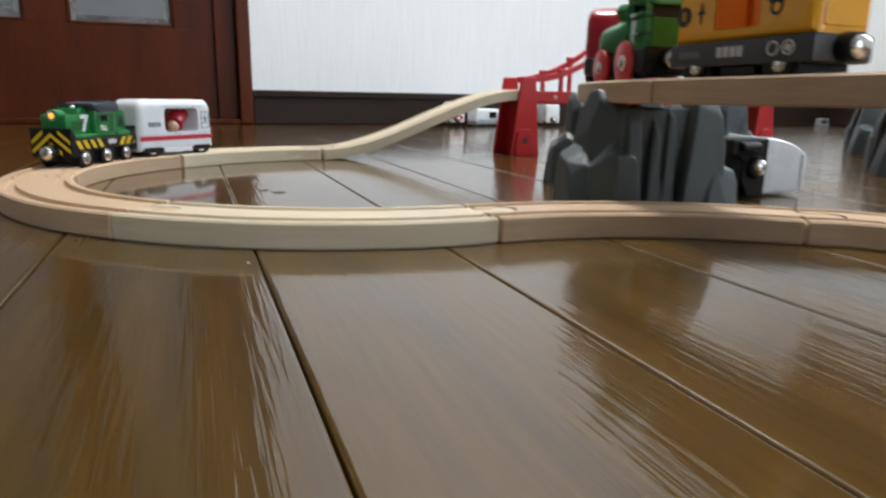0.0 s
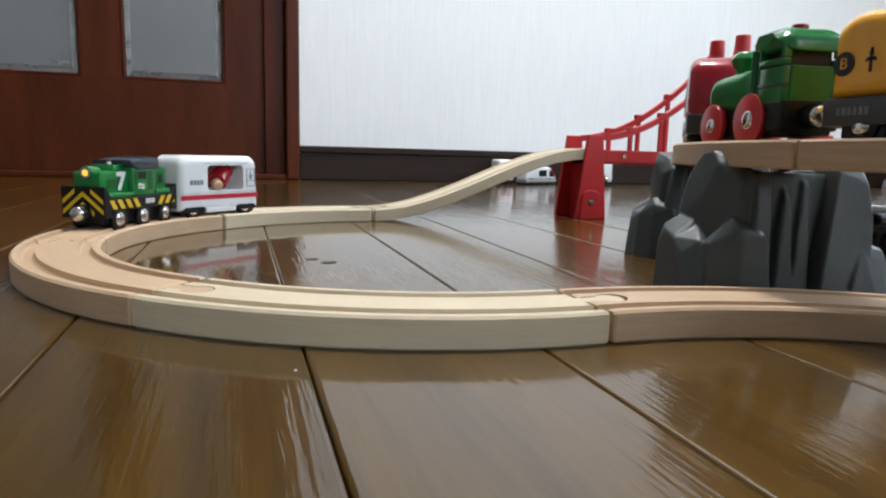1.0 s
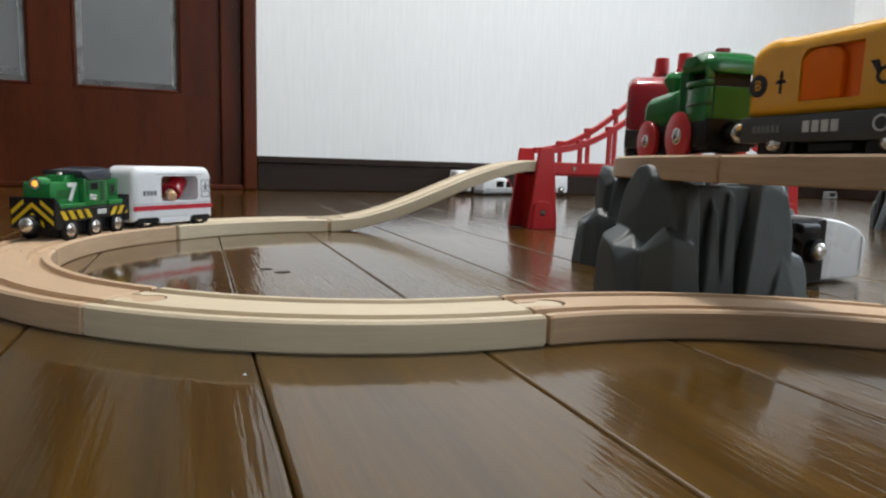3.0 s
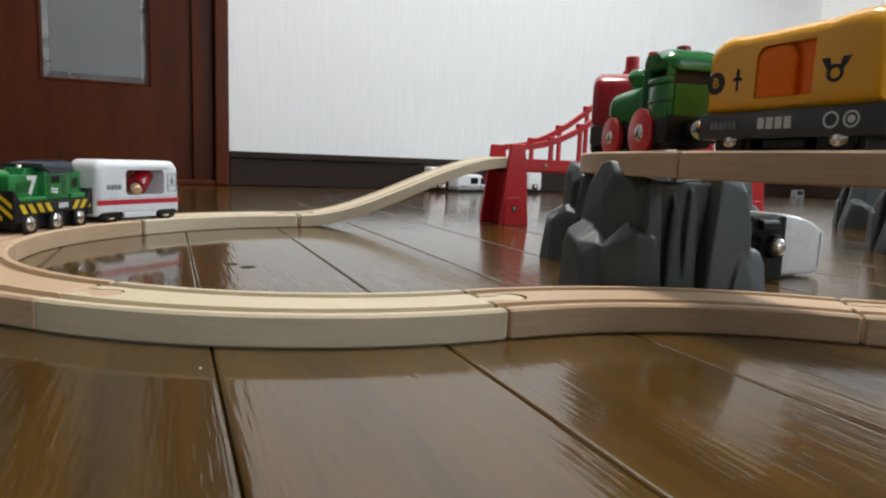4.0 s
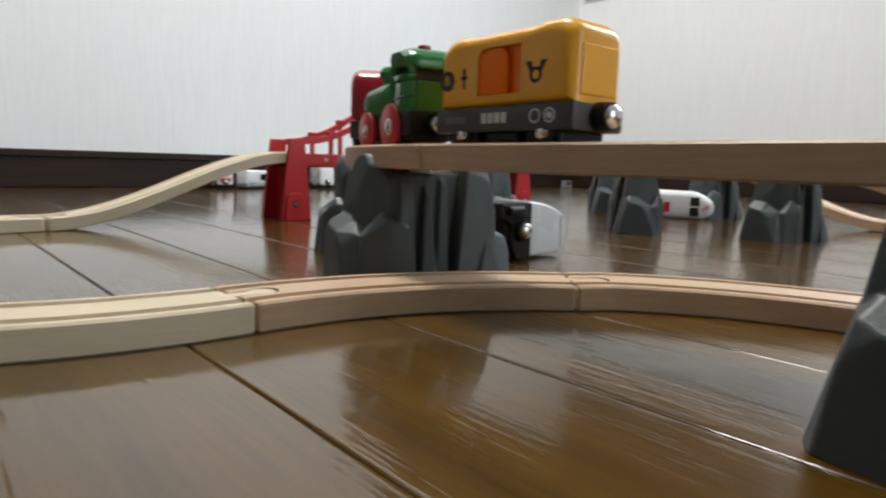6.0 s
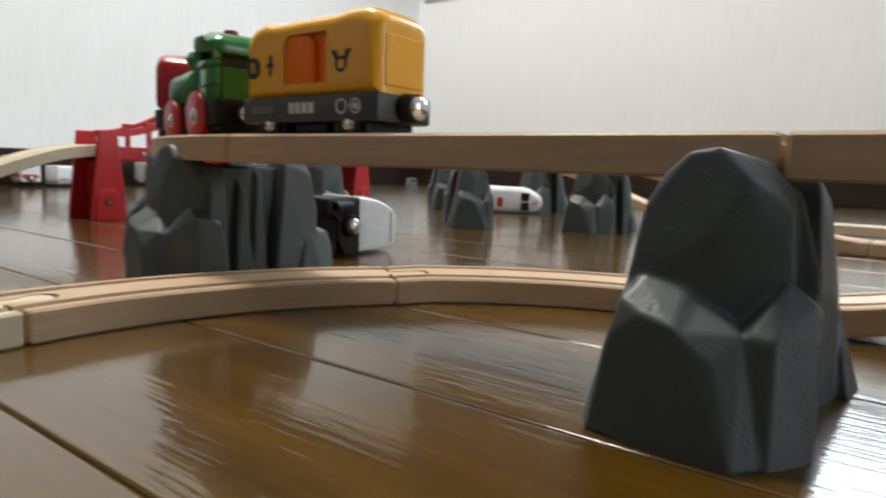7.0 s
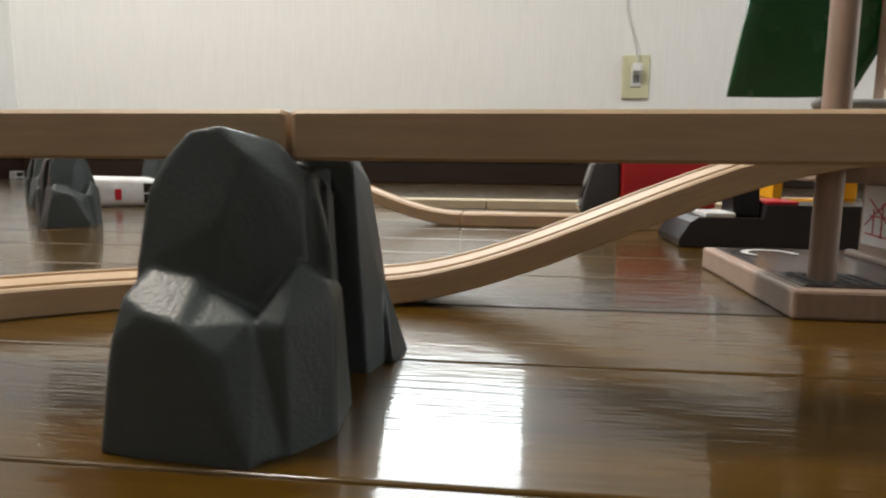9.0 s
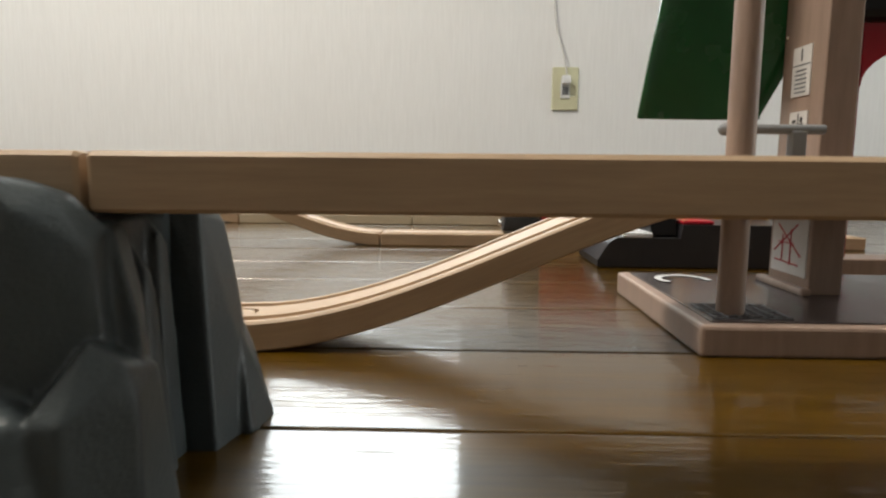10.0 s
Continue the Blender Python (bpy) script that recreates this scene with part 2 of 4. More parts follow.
def sweep(path, profile, soft_end=0.0, ends=True):
    """Sweeps a closed profile (across, up) along a path of (place, right); stores the run along and round in its UV map."""
    bm = bmesh.new()
    uv = bm.loops.layers.uv.new("UVMap")
    around = [0.0]
    for i in range(len(profile)):
        around.append(around[-1] + (Vector(profile[(i + 1) % len(profile)]) - Vector(profile[i])).length)
    rings, along = [], [0.0]
    for i, (p, right) in enumerate(path):
        rings.append([bm.verts.new(Vector(p) + Vector(right) * a + Vector((0, 0, c))) for a, c in profile])
        if soft_end and i in (0, len(path) - 1):
            q = Vector(path[1][0] if i == 0 else path[-2][0])
            inward = (q - Vector(p)).normalized() * soft_end
            small = [bm.verts.new(Vector(p) + Vector(right) * a * (1 - .6 * soft_end / .02) + Vector((0, 0, .006 + (c - .006) * .92))) for a, c in profile]
            for v in rings[-1]:
                v.co += inward
            cap = bm.faces.new(small)
            for loop, (a, c) in zip(cap.loops, profile):
                loop[uv].uv = (c, a)
            for j in range(len(profile)):
                k = (j + 1) % len(profile)
                f = bm.faces.new((small[j], small[k], rings[-1][k], rings[-1][j]))
                for loop in f.loops:
                    loop[uv].uv = (0, around[j])
        if i:
            along.append(along[-1] + (Vector(p) - Vector(path[i - 1][0])).length)
    n = len(profile)
    for i in range(len(rings) - 1):
        for j in range(n):
            k = (j + 1) % n
            f = bm.faces.new((rings[i][j], rings[i][k], rings[i + 1][k], rings[i + 1][j]))
            for loop, (u, v) in zip(f.loops, ((along[i], around[j]), (along[i], around[j + 1]), (along[i + 1], around[j + 1]), (along[i + 1], around[j]))):
                loop[uv].uv = (u, v)
    if ends and not soft_end:
        for ring, u in ((rings[0], 0), (rings[-1], along[-1])):
            f = bm.faces.new(ring)
            for loop, (a, c) in zip(f.loops, profile):
                loop[uv].uv = (u + c, a)
    return bm


def writing(words, size, at, rot, mat, parent, name="lettering", wide=1.0, bold=0.0):
    """Built-in-font letters as a thin mesh."""
    cu = bpy.data.curves.new(name, "FONT")
    cu.body, cu.size, cu.extrude, cu.offset, cu.align_x, cu.align_y = words, size, 0.0001, bold, "CENTER", "CENTER"
    tmp = new("tmp", cu)
    mesh = bpy.data.meshes.new_from_object(tmp.evaluated_get(bpy.context.evaluated_depsgraph_get()))
    bpy.data.objects.remove(tmp)
    mesh.materials.clear()
    mesh.materials.append(mat)
    ob = link(name, mesh, parent)
    ob.matrix_basis = Matrix.Translation(at) @ Euler([radians(a) for a in rot]).to_matrix().to_4x4() @ Matrix.Diagonal((wide, 1, 1, 1))
    return ob

# the room
X0, X1, Y0, Y1, TOP = -2.3, 1.945, -2.6, 1.645, 2.40
DOOR_L, DOOR_R = -0.70, 0.176


def wall(name, label, *spans, mat=WALLPAPER):
    bm = bmesh.new()
    for s in spans:
        box(bm, *s)
    return tagged(part(name, bm, mat), label, "wall", kind="structure")


wall("wall_north", "white wallpapered wall with a fine vertical texture", (DOOR_R, X1 + .12, Y1, Y1 + .12, 0, TOP), (X0 - .12, DOOR_L, Y1, Y1 + .12, 0, TOP), (DOOR_L, DOOR_R, Y1, Y1 + .12, 2.03, TOP))
WY0, WY1, WZ0, WZ1 = .065, .70, .56, 1.75
wall("wall_east", "white wallpapered wall with a power outlet and a window", (X1, X1 + .12, Y0, WY0, 0, TOP), (X1, X1 + .12, WY1, Y1, 0, TOP), (X1, X1 + .12, WY0, WY1, 0, WZ0), (X1, X1 + .12, WY0, WY1, WZ1, TOP))
# opening for the unseen, assumed south window
SX0, SX1 = .35, 1.75
wall("wall_south", "unseen white wallpapered wall with an assumed wide window", (X0, SX0, Y0 - .12, Y0, 0, TOP), (SX1, X1 + .12, Y0 - .12, Y0, 0, TOP), (SX0, SX1, Y0 - .12, Y0, 0, .05), (SX0, SX1, Y0 - .12, Y0, 1.95, TOP))
wall("wall_west", "plain grey wall", (X0 - .12, X0, Y0, Y1, 0, TOP), mat=PANEL)
tagged(part("ceiling", block(X0 - .12, X1 + .12, Y0 - .12, Y1 + .12, TOP, TOP + .08), CEILING), "plain white ceiling", "ceiling", kind="structure")
tagged(part("subfloor", block(X0 - .12, X1 + .12, Y0 - .12, Y1 + .9, -.08, -.0125), BASE_WOOD), "dark floor under the boards", "floor", kind="structure")


def baseboard(x0, x1, y0, y1):
    bm = block(x0, x1, y0, y1, 0, .0590, .002)
    box(bm, x0 - (.003 if x1 - x0 < .1 else 0), x1, y0 - (.003 if y1 - y0 < .1 else 0), y1, .0596, .074, .002)
    tagged(part("baseboard", bm, BASE_WOOD), "dark brown wooden baseboard along the wall", "baseboard", kind="structure")


baseboard(DOOR_R + .0005, X1, Y1 - .010, Y1)
baseboard(X1 - .010, X1, Y0, Y1 - .0105)

tagged(part("trim", block(X1 - .02, X1, WY1 + .002, Y1 - .028, .655, TOP - .002, .003), DARK_PANEL), "dark wooden panel on the wall", "trim", kind="structure")
window = thing("window_1", (X1, 0, 0), 0, "bright window with a white frame", "window", kind="structure")
bm = bmesh.new()
for q in ((WY0, WY0 + .03, WZ0, WZ1), (WY1 - .03, WY1, WZ0, WZ1), (WY0 + .03, WY1 - .03, WZ0, WZ0 + .03), (WY0 + .03, WY1 - .03, WZ1 - .03, WZ1)):
    box(bm, .03, .06, *q, .002)
part("window_frame", bm, WHITE, window)
sky = part("backdrop", block(X1 + .30, X1 + .31, WY0 - .6, WY1 + .6, WZ0 - .5, WZ1 + .8), SKY_GLOW)
tagged(sky, "bright overcast daylight outside the window", "backdrop", kind="structure")
# unseen window with a glowing sheet behind it, assumed for the south daylight
window = thing("window_2", (0, Y0, 0), 0, "unseen wide window, assumed as a source of daylight", "window", kind="structure")
bm = bmesh.new()
for a, b, z0, z1 in ((SX0, SX0 + .03, .05, 1.95), (SX1 - .03, SX1, .05, 1.95), (SX0 + .03, SX1 - .03, .05, .08), (SX0 + .03, SX1 - .03, 1.92, 1.95)):
    box(bm, a, b, -.10, -.07, z0, z1, .002)
part("window_frame", bm, WHITE, window)
sky = part("backdrop", block(SX0 - .6, SX1 + .6, Y0 - .46, Y0 - .45, -.3, 2.6), SKY_GLOW)
tagged(sky, "glowing sheet outside the unseen, assumed wide window", "backdrop", kind="structure")
tagged(part("trim", block(X1 - .0012, X1, .030, .042, .0745, .654), WALLPAPER), "seam of the wallpaper", "trim", kind="structure")

# the door
door = thing("door_1", (0, Y1, 0), 0, "closed reddish-brown wooden door with frosted panes", "door", kind="structure")
part("door_casing", block(.148, DOOR_R, -.016, .10, 0, 2.03, .004), DOOR_WOOD, door)
part("door_casing", block(DOOR_L, DOOR_L + .06, -.016, .10, 0, 2.03, .004), DOOR_WOOD, door)
part("door_stop", block(.1045, .1478, .016, .10, 0, 2.03, .003), DOOR_WOOD, door)
part("threshold", block(DOOR_L + .06, .1478, -.012, .0155, 0, .010, .002), DOOR_WOOD, door, "low wooden threshold")
GLASS = [(-.475, -.249), (-.174, .025)]
part("bottom_rail", block(-.635, .104, .030, .066, .006, .1985, .0003), DOOR_WOOD, door)
part("top_rail", block(-.635, .104, .030, .066, 1.80, 2.03, .0003), DOOR_WOOD, door)
for a, b in ((-.635, -.4755), (-.2485, -.1745), (.0255, .104)):
    part("stile", block(a, b, .030, .066, .1986, 1.7998, .0003), DOOR_WOOD, door)
for a, b in GLASS:
    bm = bmesh.new()
    for q in ((a, a + .006, .199, 1.7995), (b - .006, b, .199, 1.7995), (a + .006, b - .006, .199, .205), (a + .006, b - .006, 1.793, 1.7995)):
        box(bm, q[0], q[1], .034, .060, q[2], q[3], .002)
    part("glazing_bead", bm, DOOR_WOOD, door)
    part("pane", block(a + .018, b - .018, .043, .050, .217, 1.781), FROSTED, door, "frosted bevelled glass pane")
    bm = bmesh.new()
    o = [(a + .006, .205), (b - .006, .205), (b - .006, 1.793), (a + .006, 1.793)]
    q = [(a + .018, .217), (b - .018, .217), (b - .018, 1.781), (a + .018, 1.781)]
    for i in range(4):
        k = (i + 1) % 4
        vs = [bm.verts.new((p[0], yy, p[1])) for p, yy in ((o[i], .0475), (o[k], .0475), (q[k], .043), (q[i], .043), (o[i], .050), (o[k], .050), (q[k], .050), (q[i], .050))]
        bmesh.ops.convex_hull(bm, input=vs)
    part("glass_bevel", bm, BEVEL_GLASS, door)
tagged(part("hall_wall", block(-1.2, .7, Y1 + .86, Y1 + .9, -.01, 2.4), HALL), "pale wall behind the door", "wall", kind="structure")

# outlet and cord on the east wall
outlet = thing("outlet", (X1, -.185, .292), 0, "cream wall outlet with a plug in it", "outlet")
part("plate", block(-.006, 0, -.036, .036, -.058, .058, .003), OUTLET, outlet)
part("socket", block(-.009, -.0062, -.013, .013, -.026, .030, .001), PRINT_WHITE, outlet)
part("slot", block(-.0096, -.0092, -.008, .008, -.016, .004), PRINT_GREY, outlet)
part("plug", block(-.030, -.0095, -.012, .012, .010, .034, .004), WHITE, outlet)
cord = bpy.data.curves.new("power_cord", "CURVE")
cord.dimensions, cord.bevel_depth, cord.bevel_resolution = "3D", .0022, 3
sp = cord.splines.new("BEZIER")
sp.bezier_points.add(3)
for bp, co in zip(sp.bezier_points, ((-.028, 0, .034), (-.022, .012, .10), (-.012, .030, .17), (-.010, .028, .80))):
    bp.co, bp.handle_left_type, bp.handle_right_type = co, "AUTO", "AUTO"
cord_ob = new("power_cord", cord)
cord_ob.data.materials.append(CORD)
cord_ob.matrix_basis = Matrix.Translation((X1, -.185, .292))
tagged(cord_ob, "thin grey power cord hanging down to the outlet", "cord")

# ceiling lamp
fixture = thing("ceiling_lamp", (LAMP[0], LAMP[1], TOP), 0, "round white ceiling lamp", "lamp")
bm = rod(bmesh.new(), (0, 0, -.075), (0, 0, 0), .30, .27, 40)
bmesh.ops.delete(bm, geom=[f for f in bm.faces if f.calc_center_median().z < -.0745], context="FACES")
part("housing", bm, WHITE, fixture)


# wooden track
R, LONG, DECK = 0.207, 0.225, 0.0628
H, W = 0.0119, 0.020
PROFILE = [(-W + .0008, 0), (W - .0008, 0), (W, .0008), (W, H - .0010), (W - .0010, H),
           (.0160, H), (.0155, H - .0022), (.0145, H - .003), (.0108, H - .003), (.0098, H - .0022), (.0093, H),
           (-.0093, H), (-.0098, H - .0022), (-.0108, H - .003), (-.0145, H - .003), (-.0155, H - .0022), (-.0160, H),
           (-W + .0010, H), (-W, H - .0010), (-W, .0008)]


def run(x, y, heading, length=0.0, turn=0.0, z0=0.0, z1=0.0, radius=R):
    """A track's line: straight for length, or an arc by turn degrees (left is positive). Gives the path and the end (x, y, heading)."""
    pts, n = [], 24
    h0 = radians(heading)
    for i in range(n + 1):
        s = i / n
        z = z0 + (z1 - z0) * s * s * (3 - 2 * s)
        if turn:
            side = 1 if turn > 0 else -1
            cx, cy = x - side * radius * math.sin(h0), y + side * radius * math.cos(h0)
            h = h0 + radians(turn) * s
            px, py = cx + side * radius * math.sin(h), cy - side * radius * math.cos(h)
        else:
            h, px, py = h0, x + length * s * math.cos(h0), y + length * s * math.sin(h0)
        pts.append(((px, py, z), (math.sin(h), -math.cos(h), 0)))
    return pts, (px, py, math.degrees(h))


def joint_shape(path_end, direction, radius, neck, z, tall, reach=.0125):
    """The round peg of a track's end, or the slightly larger socket for it: one keyhole outline."""
    bm = bmesh.new()
    d = Vector(direction)
    side = Vector((-d.y, d.x, 0))
    c = Vector(path_end) + d * reach
    a = Vector(path_end) - d * .001
    open_angle = math.asin(neck / radius)
    line = [a - side * neck, a + side * neck]
    for i in range(23):
        w = math.pi - open_angle - i / 22 * 2 * (math.pi - open_angle)
        line.append(c + d * radius * math.cos(w) + side * radius * math.sin(w))
    rows = [[bm.verts.new(p + Vector((0, 0, k))) for p in line] for k in (z, z + tall)]
    bm.faces.new(rows[0])
    bm.faces.new(rows[1])
    for i in range(len(line)):
        k = (i + 1) % len(line)
        bm.faces.new((rows[0][i], rows[0][k], rows[1][k], rows[1][i]))
    return bm


def cut(ob, bms):
    """Cuts solids out of a mesh object for good."""
    for bm in bms:
        bmesh.ops.recalc_face_normals(bm, faces=bm.faces)
        me = bpy.data.meshes.new("cutter")
        bm.to_mesh(me)
        bm.free()
        cutter = new("cutter", me)
        cutter.parent = ob.parent
        mod = ob.modifiers.new("cut", "BOOLEAN")
        mod.operation, mod.solver, mod.use_self, mod.object = "DIFFERENCE", "EXACT", True, cutter
        done = bpy.data.meshes.new_from_object(ob.evaluated_get(bpy.context.evaluated_depsgraph_get()))
        ob.modifiers.clear()
        for poly in done.polygons:
            poly.use_smooth = True
        done.set_sharp_from_angle(angle=radians(30))
        ob.data = done
        bpy.data.objects.remove(cutter)
    return ob


def trimmed(path, gap=.0008):
    """Draws a track's ends in a little, so that joints show."""
    out = list(path)
    for i, k in ((0, 1), (-1, -2)):
        p, q = Vector(path[i][0]), Vector(path[k][0])
        out[i] = (p + (q - p).normalized() * gap, path[i][1])
    return out


def track(path, mat, label, name="track_piece", socket=True, peg=True, group="wooden track pieces"):
    path = trimmed(path)
    mid = Vector(path[0][0])
    moved = [(Vector(p) - mid, r) for p, r in path]
    holder = thing(name, mid, 0, label, "toy track", group)
    body = part("rail_body", sweep(moved, PROFILE, .0010), mat, holder, "", True, 30)
    first = Vector((-moved[0][1][1], moved[0][1][0], 0))
    last = Vector((-moved[-1][1][1], moved[-1][1][0], 0))
    if socket:
        cut(body, [joint_shape((0, 0, 0), first, .0063, .0036, -.004, .03)])
    if peg:
        end = moved[-1][0]
        part("peg", joint_shape(end, last, .0060, .00345, .0004, H - .0007, .0127), mat, holder, "", True, 30)
    return holder


FLOOR_LABEL = "pale wooden curved toy track piece lying on the floor"
BEECH_LABEL = "beech wooden curved toy track piece lying on the floor"
# ground loop, against the clock from the foot of the bridge ramp
for x, y, h, turn, mat in ((.168, .808, 180, 44.1, BIRCH), (.024, .7497, 219.2, 50.75, BEECH), (None, 0, 0, 50.75, BEECH), (.0235, .4587, 318, 45, BIRCH)):
    if x is None:
        x, y, h = last_end
    p, last_end = run(x, y, h, turn=turn, radius=R if turn < 50 else .188)
    track(p, mat, FLOOR_LABEL if mat is BIRCH else BEECH_LABEL)
p, (x, y, h) = run(last_end[0], last_end[1], 3.4, turn=-44.4)
track(p, BEECH, BEECH_LABEL)
lead, _ = run(x, y, h, .0045)
x, y, h = .1764, .4060, 4.0
_, (x, y, h) = run(x, y, h, turn=-45)
p, (x, y, h) = run(x, y, h, turn=-46)
p = [lead[0]] + p[2:]
track(p, BEECH, BEECH_LABEL)
lead, (x, y, h) = run(x, y, h, .014)
p, (x, y, h) = run(x, y, h, LONG, z0=0, z1=DECK)
p = lead[::8] + p[1:]
track(p, BEECH, "beech wooden ramp track rising from the floor towards the station", "ramp_track")
# ramp to the bridge
BX0, BX1, BY = .4005, .775, .8225
p, (bx, by, bh) = run(.1685, .808, math.degrees(math.atan2(BY - .808, BX0 - .1685)), BX0 - .1685 + .002, z0=0, z1=DECK)
track(p, BIRCH, "pale wooden ramp track rising from the floor to the red bridge", "ramp_track")
# upper line on the rock supports
UX = .2785
HIGH = "beech wooden straight toy track piece resting on rock supports"
for y0, y1, m in ((-.495, -.270, BEECH), (-.270, -.045, BEECH), (-.045, .180, BEECH), (.180, .3967, BEECH)):
    p, (x, y, h) = run(UX, y0, 90, y1 - y0, z0=DECK, z1=DECK)
    track(p, m, HIGH, peg=y1 > 0, socket=y0 > -.04)
upper_line = [q for q, _ in p]
for kind in (-45, -45, -45, -45):
    lead = []
    if kind == -45 and abs(h) < 1:
        lead, (x, y, h) = run(x, y, h, .0517, z0=DECK, z1=DECK)
    if abs(h - 45) < 1:
        lead, (x, y, h) = run(x, y, h, .0117, z0=DECK, z1=DECK)
    p, (x, y, h) = run(x, y, h, turn=kind, z0=DECK, z1=DECK)
    p = lead + p[1 if lead else 0:]
    upper_line += [q for q, _ in p[1:]]
    track(p, BEECH, "beech wooden curved toy track piece on rock supports", peg=False, socket=False)
p, (x, y, h) = run(x, y, h, LONG, z0=DECK, z1=0)
track(p, BEECH, "beech wooden ramp track coming down to the floor", "ramp_track", peg=False, socket=False)
for _ in range(2):
    p, (x, y, h) = run(x, y, h, LONG)
    track(p, BEECH, "beech wooden straight toy track piece on the floor", peg=False, socket=False)
# line behind the bridge
x, y, h = BX1, BY, 0
for kind in (-45, -45):
    p, (x, y, h) = run(x, y, h, turn=kind, z0=DECK, z1=DECK)
    track(p, BEECH, "beech wooden curved toy track piece on rock supports", peg=False, socket=False)
p, (x, y, h) = run(x, y, h, LONG, z0=DECK, z1=0)
track(p, BEECH, "beech wooden ramp track coming down to the floor", "ramp_track", peg=False, socket=False)
for _ in range(3):
    p, (x, y, h) = run(x, y, h, LONG)
    track(p, BIRCH, "pale wooden straight toy track piece on the floor", peg=False, socket=False)


# rock supports
def crag(bm, base, top, z0=0.0, bevel=.0013):
    """A convex block of rock: base outline (x, y) and crown (x, y, z)."""
    one = bmesh.new()
    for p in base:
        one.verts.new((p[0], p[1], z0))
    for p in top:
        one.verts.new(p)
    out = bmesh.ops.convex_hull(one, input=list(one.verts))
    bmesh.ops.delete(one, geom=list({g for g in out["geom_interior"] if isinstance(g, bmesh.types.BMVert)}), context="VERTS")
    bmesh.ops.dissolve_limit(one, angle_limit=radians(4), verts=one.verts, edges=one.edges)
    bmesh.ops.bevel(one, geom=[e for e in one.edges if max(v.co.z for v in e.verts) > z0 + 1e-4], offset=bevel, segments=2, affect="EDGES", profile=0.6, clamp_overlap=True)
    me = bpy.data.meshes.new("tmp")
    one.to_mesh(me)
    one.free()
    bm.from_mesh(me)
    bpy.data.meshes.remove(me)


def melt(bm, voxel=.0011, rounds=5):
    """Joins overlapping blocks into one moulded form with soft edges and filled corners."""
    bmesh.ops.recalc_face_normals(bm, faces=bm.faces)
    me = bpy.data.meshes.new("tmp")
    bm.to_mesh(me)
    bm.free()
    ob = new("tmp", me)
    mod = ob.modifiers.new("join", "REMESH")
    mod.mode, mod.voxel_size = "VOXEL", voxel
    mod = ob.modifiers.new("soften", "SMOOTH")
    mod.factor, mod.iterations = 0.5, rounds
    done = bpy.data.meshes.new_from_object(ob.evaluated_get(bpy.context.evaluated_depsgraph_get()))
    bpy.data.objects.remove(ob)
    out = bmesh.new()
    out.from_mesh(done)
    bpy.data.meshes.remove(done)
    return out


def rock_half(foot=1.0):
    """One side of a rock support; x is across the track, y along it, origin at the support's middle; foot: how high its broad lobe stands."""
    bm = bmesh.new()
    # tall block
    crag(bm, [(-.0385, .0150), (-.0370, .0225), (-.034, .0255), (-.012, .0210), (-.012, -.0200), (-.0280, -.0195), (-.0285, -.0060), (-.0370, .0040)],
         [(-.0388, .0185, .0400), (-.0366, .0165, .0560), (-.0345, .0130, .0634), (-.0345, .0074, .0692), (-.0338, .0010, .0704), (-.0314, -.0012, .0696), (-.0262, -.0084, .0674), (-.0284, -.0105, .0634), (-.0214, -.0084, .0665), (-.0212, .0010, .0694), (-.0212, .0090, .0680), (-.0345, -.0058, .0640),
          (-.0388, .0145, .0385), (-.0376, .0034, .0380), (-.0372, -.0008, .0510), (-.0286, -.0060, .0315), (-.0284, -.0165, .0420), (-.0276, -.0152, .0555), (-.0212, .0150, .0622), (-.0212, -.0145, .0600)], bevel=.0007)
    # lower lobe with a broad sloping top
    crag(bm, [(-.0472, .0240), (-.0502, -.0105), (-.030, -.0120), (-.022, .0270), (-.038, .0285)],
         [(x, y, z * foot) for x, y, z in ((-.0392, .0148, .0392), (-.0464, .0174, .0343), (-.0480, .0196, .0250), (-.0487, .0115, .0317), (-.0494, .0035, .0296), (-.0486, -.0036, .0236), (-.0374, .0046, .0378), (-.032, .0210, .0370))], bevel=.0007)
    # slanting band between the lobes
    crag(bm, [(-.0500, -.0106), (-.0428, -.0164), (-.030, -.0150), (-.035, .0)],
         [(-.0484, -.0045, .0230), (-.0484, .0020, .0290), (-.0366, .0040, .0360), (-.0290, -.0045, .0306), (-.0424, -.0088, .0290)], bevel=.0006)
    # lower lobe with a peak
    crag(bm, [(-.0434, -.0163), (-.0315, -.0240), (-.012, -.0225), (-.015, -.002), (-.036, -.006)],
         [(-.0414, -.0096, .0286), (-.0418, -.0153, .0282), (-.0300, -.0234, .0295), (-.0306, -.0216, .0358), (-.0323, -.0160, .0408), (-.0290, -.0055, .0308), (-.018, -.0218, .0330), (-.026, -.0120, .0390)], bevel=.0007)
    # buttress beside the groove
    crag(bm, [(-.027, -.0232), (-.0135, -.0215), (-.0100, .0), (-.024, 0)], [(-.0235, -.0210, .0420), (-.0215, -.0155, .0600), (-.0190, -.0135, .0618), (-.0140, -.0170, .0480), (-.0125, -.0135, .0600), (-.011, 0, .0618), (-.020, 0, .0618)], bevel=.0009)
    return bm


